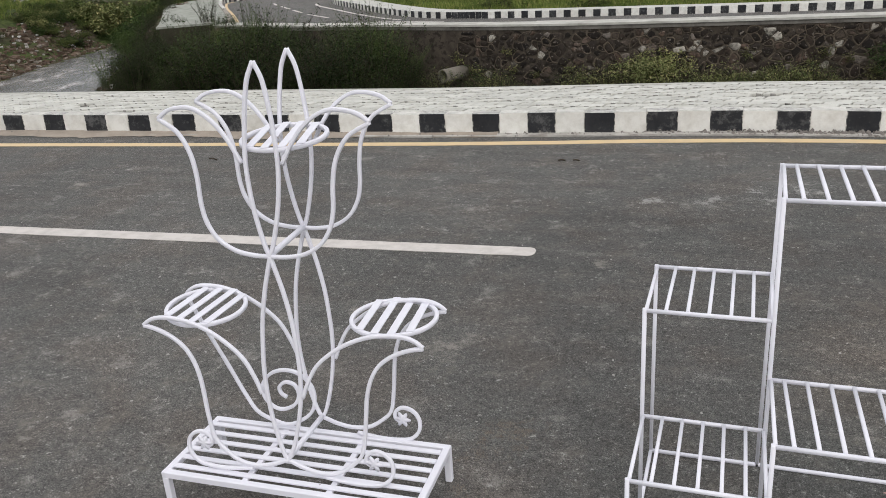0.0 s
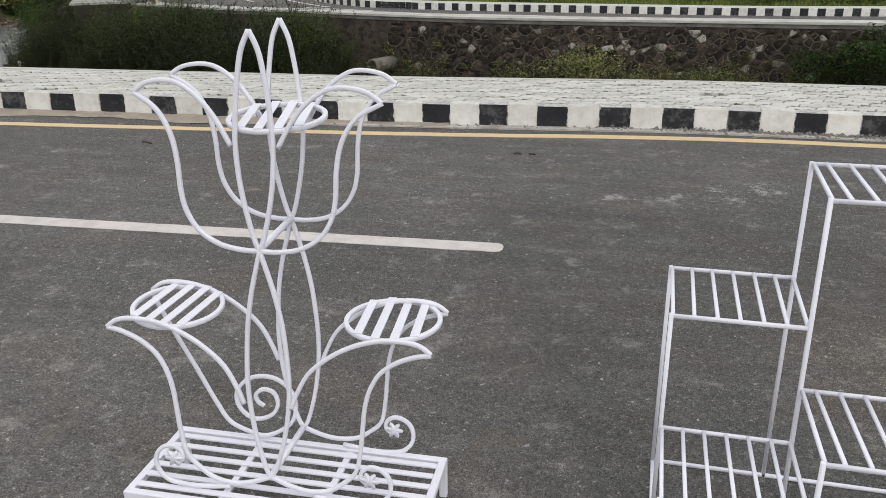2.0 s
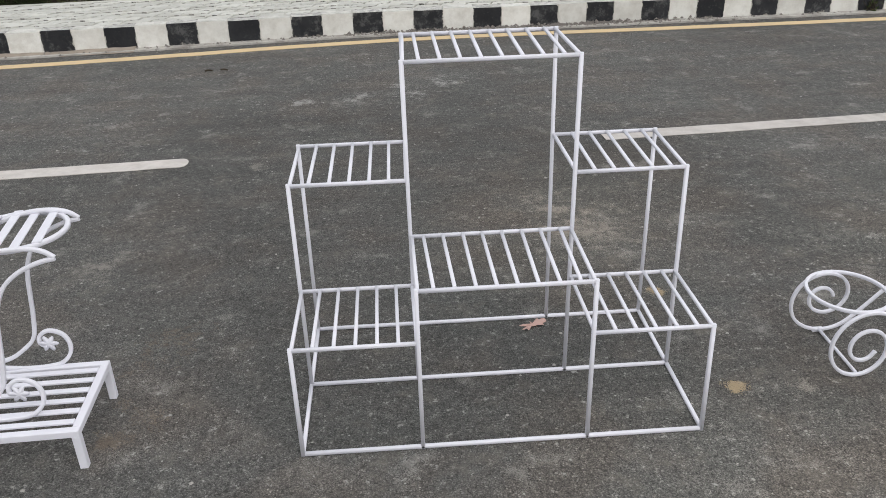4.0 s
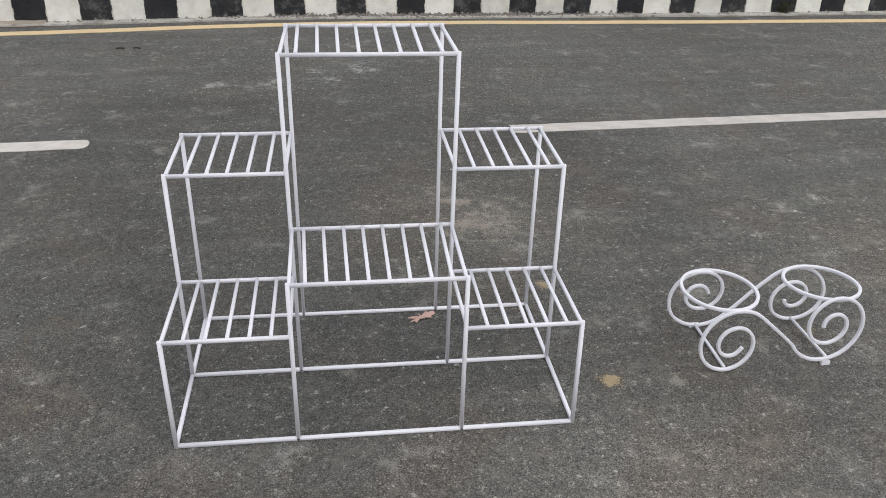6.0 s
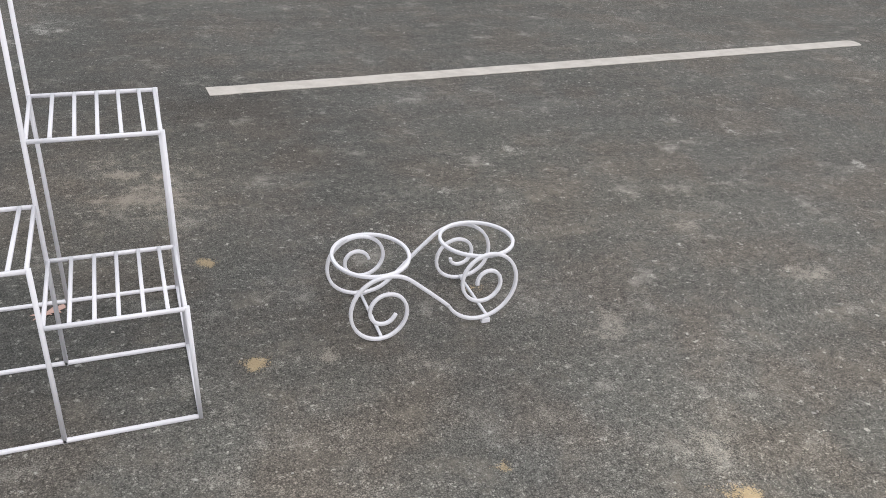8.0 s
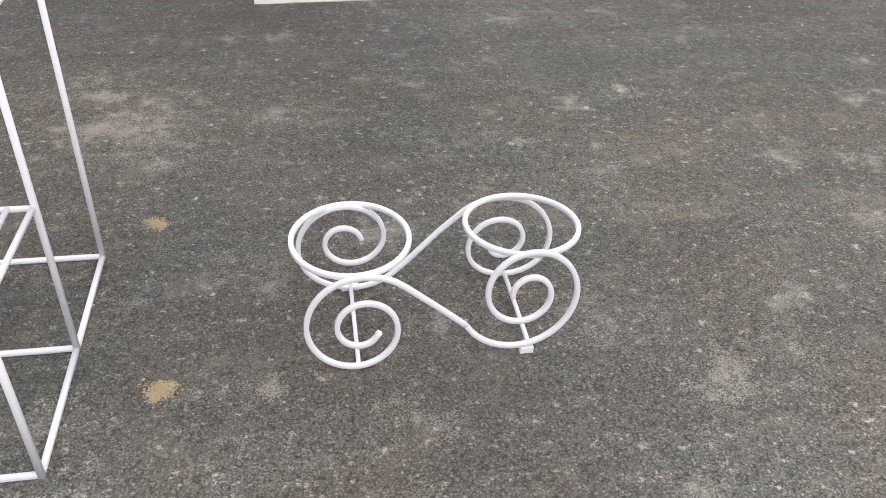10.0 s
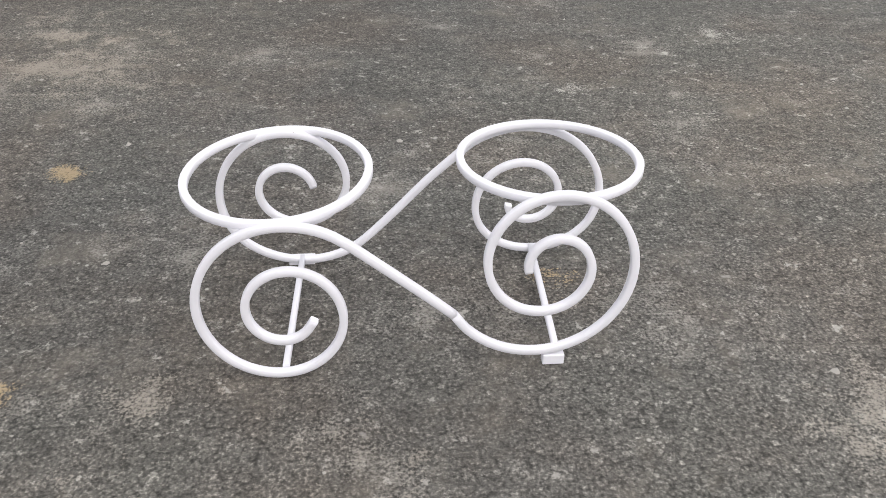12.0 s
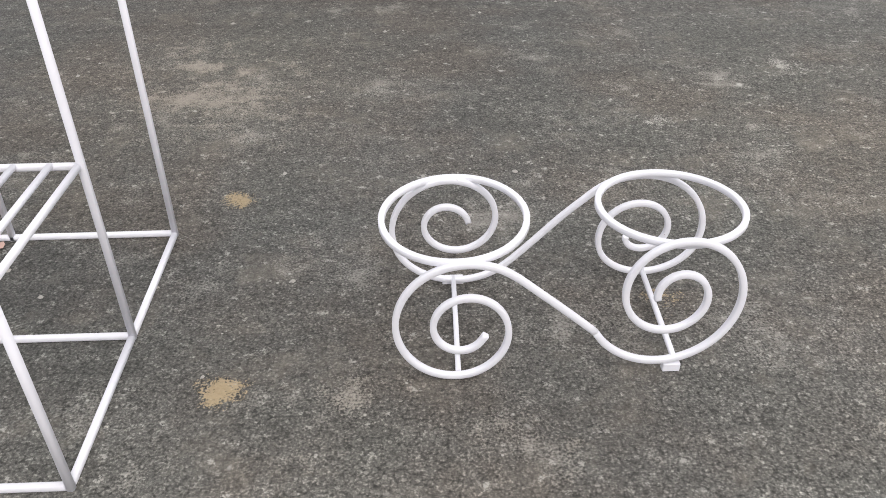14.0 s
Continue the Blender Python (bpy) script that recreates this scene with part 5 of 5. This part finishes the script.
# tall grass over the field
def grass_stuff(name, label, count, region, high, mat, seed):
    rng = np.random.RandomState(seed)
    p = region(rng, count)
    n = len(p)
    z = land(p[:, 0], p[:, 1])
    blades = 5
    p = np.repeat(np.column_stack([p, z]), blades, 0) + rng.normal(0, 0.06, (n * blades, 3)) * [1, 1, 0]
    m = len(p)
    a = rng.uniform(0, 2 * np.pi, m)
    h = high * rng.uniform(0.45, 1.1, m) * np.repeat(rng.uniform(0.6, 1.2, n), blades)
    lean = rng.uniform(0.1, 0.5, m) * h
    w = rng.uniform(0.005, 0.013, m)
    d = np.stack([np.cos(a), np.sin(a), np.zeros(m)], 1)
    s = np.stack([-np.sin(a), np.cos(a), np.zeros(m)], 1) * w[:, None]
    up = np.array([0, 0, 1.0])
    v = np.stack([p - s - up * 0.03, p + s - up * 0.03, p + d * (lean * 0.35)[:, None] + up * (h * 0.6)[:, None] + s * 0.8, p + d * lean[:, None] + up * h[:, None], p + d * (lean * 0.35)[:, None] + up * (h * 0.6)[:, None] - s * 0.8], 1).reshape(-1, 3)
    f = np.arange(5 * m).reshape(m, 5)
    return tagged(new(name, mesh_of(name, v, f, mat)), label, "grass", kind="stuff")


def field_region(rng, count):
    y = 24.6 + 34 * rng.uniform(0, 1, count) ** 1.8
    x = rng.uniform(-14, 24, count)
    away = near_line(x, y, kerb_far)
    kx = np.interp(y, [24.2, 26.85, 29.4, 32.4, 35.2, 37.5, 38.6, 39.2, 45], [-9.0, -12.3, -14.55, -17.0, -16.6, -15.5, -14.4, -8.0, -6.0])
    ok = (away > 1.25) & (y < 44 + 0.1 * (x + 4)) & (x > kx)
    return np.stack([x[ok], y[ok]], 1)


grass_stuff("field_grass", "tall green grass over the field", 34000, field_region, 0.26, GRASS, 5)
def bank_region(rng, count):
    x, y = rng.uniform(-52, -30, count), rng.uniform(24, 60, count)
    ok = (near_line(x, y, river_line) > 6.6) & (near_line(x, y, bank_line) > 3.5)
    return np.stack([x[ok], y[ok]], 1)


grass_stuff("bank_grass", "rough grass on the river bank", 12000, bank_region, 0.4, GRASS, 6)
grass_stuff("back_field_grass", "grass on the rising ground behind the far road", 14000, lambda rng, c: np.stack([rng.uniform(-50, 34, c), rng.uniform(48, 72, c)], 1), 0.6, GRASS, 7)
grass_stuff("ditch_grass", "dark grass on the slope behind the footpath", 5000, lambda rng, c: (lambda x: np.stack([x, kerb_y(x) + rng.uniform(2.2, 15.5, c)], 1))(rng.uniform(-14, 7, c)), 0.35, LEAF_DARK, 8)


# rubble on the river banks
def rubble():
    rng = np.random.RandomState(21)
    verts, faces = [], []
    cube = np.array([(a, b, c) for a in (-1, 1) for b in (-1, 1) for c in (-1, 1)], float)
    quads = [(0, 1, 3, 2), (4, 6, 7, 5), (0, 4, 5, 1), (2, 3, 7, 6), (0, 2, 6, 4), (1, 5, 7, 3)]
    k = 0
    while k < 4200:
        y = rng.uniform(19, 36)
        mid = np.interp(y, [q[1] for q in RIVER], [q[0] for q in RIVER])
        x = mid - rng.uniform(2.4, 6.2) if rng.uniform() < 0.72 else mid + rng.uniform(2.0, 4.2)
        s = 0.022 + 0.085 * rng.uniform() ** 2.8
        o = len(verts)
        turn = rng.uniform(0, 6.28)
        c = cube * (s * rng.uniform(0.6, 1.3, 3)) + rng.normal(0, s * 0.34, (8, 3))
        c = np.stack([c[:, 0] * np.cos(turn) - c[:, 1] * np.sin(turn), c[:, 0] * np.sin(turn) + c[:, 1] * np.cos(turn), c[:, 2] * 0.7], 1)
        verts += list(c + [x, y, height_at(x, y) + s * 0.2])
        faces += [tuple(o + i for i in q) for q in quads]
        k += 1
    return tagged(new("river_rubble", mesh_of("river_rubble", verts, faces, RUBBLE)), "brown and white rubble stones along the river banks", "rubble", kind="stuff")


rubble()

# ---- far road on the other bank, and small far buildings ----
bank_edge = glide([(-60, 36.5, 0), (-47, 38.6, 0), (-41.2, 40.9, 0), (-39.7, 42.2, 0), (-37.2, 43.0, 0), (-33.4, 42.8, 0)], 8)
back_edge = glide([(-33.4, 44.6, 0), (-37, 45.5, 0), (-39, 46.2, 0), (-44.4, 47.3, 0), (-60, 49, 0)], 8)
tagged(new("bank_road", fill_mesh("bank_road", [tuple(p[:2]) for p in bank_edge + back_edge], -1.3, -0.87, ASPHALT_FAR)), "grey road on the other river bank", "road", kind="structure")
near_part = [p for p in bank_edge if -50 < p[0] < -39.6]
far_part = [p for p in back_edge if -45 < p[0] < -36.9]
for line, deep in ((near_part, 0.2), (far_part, -0.2)):
    bank_kerb = tagged(new("bank_kerb", ribbon("bank_kerb", line, deep, 0.0, -1.2, -0.72, GUTTER)), "black and white kerb of the road on the other bank", "kerb", kind="structure")
    bank_p, bank_d = along(line)
    kerb_blocks(bank_kerb, line, -0.03 if deep > 0 else -0.02, -0.90, 0.24, 0.22, [float(s) for s in np.arange(0.0, bank_d[-1], 0.3)], 8)
back_line = glide([(-90, 66.0, 0), (-46, 54.0, 0), (-36, 51.0, 0), (-28.4, 49.6, 0), (-22.4, 46.8, 0), (-18.4, 45.2, 0)], 8)
tagged(new("back_wall", ribbon("back_wall", back_line, 0.3, 0.0, -2.0, -0.95, MORTAR)), "low dark wall below the farthest road", "wall", kind="structure")
tagged(new("back_kerb", ribbon("back_kerb", back_line, 0.35, -0.05, -0.945, -0.86, COPING)), "pale kerb of the farthest road", "kerb", kind="structure")


def hut(name, x, y, z, wide, deep, high, wall_mat, roof_mat, label, turn):
    ob = tagged(new(name), label, "building")
    ob.matrix_basis = Matrix.Translation((x, y, z)) @ Matrix.Rotation(turn, 4, "Z")
    part("wall", box_mesh("wall", -wide / 2, wide / 2, 0, deep, 0, high, wall_mat, 0.02), ob)
    part("roof", box_mesh("roof", -wide / 2 - 0.15, wide / 2 + 0.15, -0.15, deep + 0.15, high + 0.005, high + 0.12, roof_mat, 0.02), ob)
    part("door", box_mesh("door", -0.4, 0.4, -0.03, -0.003, 0.02, min(1.9, high - 0.15), plain("hut_door_paint", (0.10, 0.08, 0.07)), 0.005), ob)
    return ob


hut("shed", -50.0, 57.0, height_at(-50, 57) - 0.1, 1.9, 1.6, 1.25, plain("red_shed_paint", (0.30, 0.075, 0.055)), plain("rusty_sheet", (0.20, 0.12, 0.09)), "small red shed beyond the river", 0.7)
hut("stall", -11.7, 47.6, height_at(-11.7, 47.6) - 0.1, 1.1, 0.8, 1.9, plain("orange_stall_paint", (0.60, 0.22, 0.10)), plain("stall_roof", (0.42, 0.18, 0.09)), "small orange stall beyond the field", 0.2)

# ---- paving of the footpath ----
def paver_shape(long, deep, high):
    """An interlocking paver with zigzag long sides."""
    x = np.linspace(-long / 2 + 0.0065, long / 2 - 0.0065, 5)
    zig = np.array([-1, 1, -1, 1, -1]) * 0.009
    low_side = [(a, -deep / 2 + 0.0050 + b) for a, b in zip(x, zig)]
    high_side = [(a, deep / 2 - 0.0050 + b) for a, b in zip(x[::-1], zig[::-1])]
    outline = [(a + 0.035 * b / deep, b) for a, b in low_side + high_side]
    m = len(outline)
    inner = [(a * 0.965, b * 0.93) for a, b in outline]
    verts = [(*p, high) for p in inner] + [(*p, high - 0.0075) for p in outline] + [(*p, 0.0) for p in outline]
    faces = [tuple(range(m))]
    for r in (0, 1):
        for i in range(m):
            j = (i + 1) % m
            faces.append((r * m + j, r * m + i, (r + 1) * m + i, (r + 1) * m + j))
    return verts, faces


def paving():
    rng = random.Random(31)
    long, deep = 0.2, 0.1
    verts, faces = paver_shape(long, deep, 0.026)
    # joint dirt colour goes on the zigzag legs that face one way, and on the butt joints
    soiled = [0] + [int(i in (1, 3, 6, 8, 9)) for i in range(10)] * 2
    shared = [mesh_of("paver", verts, faces, PAVER) for _ in range(2)]
    for me in shared:
        me.materials.append(PAVER_EDGE)
        me.polygons.foreach_set("material_index", soiled)
    rest_v, rest_f, made = [], [], 0
    for row in range(10):
        off = 0.118 + deep / 2 + row * deep
        k = 0
        x = -12.0 + (row % 2) * long / 2
        while x < 9.0:
            slope = math.atan2(float(kerb_y(x + 0.1) - kerb_y(x - 0.1)), 0.2)
            y = float(kerb_y(x)) + off
            m = Matrix.Translation((x, y, 0.147 + rng.uniform(-0.008, 0.004))) @ Matrix.Rotation(slope + rng.uniform(-0.01, 0.01), 4, "Z") @ Matrix.Rotation(rng.uniform(-0.035, 0.035), 4, "X") @ Matrix.Rotation(rng.uniform(-0.012, 0.012), 4, "Y")
            gone = rng.random() < 0.006
            if gone:
                pass
            elif -3.9 < x < 2.05 and made < 300:
                made += 1
                part("paver", shared[k % 2], pavement, at=m)
            else:
                o = len(rest_v)
                rest_v += [tuple(m @ Vector(v)) for v in verts]
                rest_f += [tuple(o + i for i in f) for f in faces]
            k += 1
            x += long * math.cos(slope)
    whole = mesh_of("paving", rest_v, rest_f, PAVER_REST)
    whole.materials.append(PAVER_EDGE)
    whole.polygons.foreach_set("material_index", soiled * (len(rest_f) // len(faces)))
    rest = part("paving", whole, pavement)
    rest["kind"] = "stuff"


paving()

# ---- small things on the road ----
def pebbles():
    rng = np.random.RandomState(8)
    verts, faces = [], []
    base = np.array([(1, 0, 0), (0.4, 0.9, 0), (-0.7, 0.7, 0), (-1, -0.2, 0), (-0.3, -0.9, 0), (0.6, -0.7, 0), (0.1, 0.05, 0.8)], float)
    for k in range(900):
        x, y = rng.uniform(-4.5, 5.5), rng.uniform(-1.2, 4.1)
        s = 0.0022 + 0.005 * rng.uniform() ** 4
        a = rng.uniform(0, 6.28)
        p = base * s * rng.uniform(0.7, 1.3, (7, 3))
        p = np.stack([p[:, 0] * np.cos(a) - p[:, 1] * np.sin(a), p[:, 0] * np.sin(a) + p[:, 1] * np.cos(a), p[:, 2] + 0.0005], 1) + [x, y, 0]
        o = len(verts)
        verts += list(p)
        faces += [(o + i, o + (i + 1) % 6, o + 6) for i in range(6)]
    return tagged(new("road_grit", mesh_of("road_grit", verts, faces, PEBBLE)), "pale grit scattered over the asphalt", "grit", kind="stuff")


pebbles()


def debris():
    rng = np.random.RandomState(9)
    verts, faces = [], []
    base = np.array([(1, 0, 0), (0.4, 0.9, 0), (-0.7, 0.7, 0), (-1, -0.2, 0), (-0.3, -0.9, 0), (0.6, -0.7, 0), (0.1, 0.05, 0.9)], float)
    for k in range(1500):
        x = rng.normal(1.3, 0.75) if k < 1000 else rng.uniform(-7, 6)
        y = float(kerb_y(x)) - abs(rng.normal(0, 0.035)) - 0.004
        s = 0.004 + 0.013 * rng.uniform() ** 3
        a = rng.uniform(0, 6.28)
        p = base * s * rng.uniform(0.6, 1.4, (7, 3))
        lift = 0.012 + (0.02 * max(0.0, 1 - (float(kerb_y(x)) - y) / 0.06) * rng.uniform() if k < 1000 else 0)
        p = np.stack([p[:, 0] * np.cos(a) - p[:, 1] * np.sin(a), p[:, 0] * np.sin(a) + p[:, 1] * np.cos(a), p[:, 2] + lift], 1) + [x, y, 0]
        o = len(verts)
        verts += list(p)
        faces += [(o + i, o + (i + 1) % 6, o + 6) for i in range(6)]
    return tagged(new("kerb_debris", mesh_of("kerb_debris", verts, faces, DEBRIS)), "grey crumbled debris along the kerb foot", "debris", kind="stuff")


debris()


def sand_drift():
    rng = random.Random(3)
    verts, faces = [], []
    xs = np.linspace(-9.0, -1.6, 90)
    for i, x in enumerate(xs):
        k = kerb_y(x)
        fade = min(1.0, (xs[-1] - x) / 1.5)
        w = (0.13 + 0.05 * rng.random()) * (0.4 + 0.6 * fade) + 0.04 * math.sin(x * 3.1)
        verts += [(x, float(k) + 0.004, 0.022 + 0.008 * rng.random()), (x, float(k) - w * 0.5, 0.017 + 0.004 * rng.random()), (x, float(k) - w, 0.0045)]
        if i:
            o = 3 * i
            faces += [(o - 3, o, o + 1, o - 2), (o - 2, o + 1, o + 2, o - 1)]
    faces = [tuple(reversed(f)) for f in faces]
    return tagged(new("sand_drift", mesh_of("sand_drift", verts, faces, SAND, True)), "tan sand washed up along the kerb foot", "sand", kind="stuff")


sand_drift()


def petals():
    """A crushed pinkish leaf on the asphalt under the rack."""
    rng = np.random.RandomState(4)
    n = 26
    verts = [(0, 0, 0.010)]
    for k in range(n):
        a = 2 * math.pi * k / n
        r = 0.026 * (0.25 + 1.1 * rng.uniform()) * (1.6 if abs(math.cos(a)) > 0.6 else 0.8)
        verts.append((r * math.cos(a), 0.75 * r * math.sin(a), 0.003 + 0.006 * rng.uniform()))
    faces = [(0, 1 + k, 1 + (k + 1) % n) for k in range(n)]
    ob = tagged(new("crushed_leaf", mesh_of("crushed_leaf", verts, faces, PETAL)), "crushed dry pinkish leaf lying on the asphalt", "leaf")
    ob.matrix_basis = Matrix.Translation((0.67, 0.535, 0.0)) @ Matrix.Rotation(0.5, 4, "Z")


petals()


def twig(x, y, length, turn):
    line = glide([(0, 0, 0.004), (length * 0.4, 0.006, 0.007), (length, -0.004, 0.004)], 4)
    ob = tagged(new("twig", rod("twig", line, 0.009, 0.007, (0, 0, 1), BARK)), "short dark twig lying on the asphalt", "twig", "twigs on the road")
    ob.matrix_basis = Matrix.Translation((x, y, 0)) @ Matrix.Rotation(turn, 4, "Z")


twig(-3.68, 3.66, 0.10, -0.3)
twig(-0.97, 3.87, 0.05, 0.2)
twig(-0.87, 3.885, 0.05, -0.1)

sprout = weed_clump(75, 0.13, 0.05, 9, 8, LEAF_MID, "tiny green weed sprouting at the kerb foot", 0.03, 0.4)
sprout["group"] = "weeds at the kerb"
sprout.matrix_basis = Matrix.Translation((4.1, float(kerb_y(4.1)) - 0.02, 0.01))
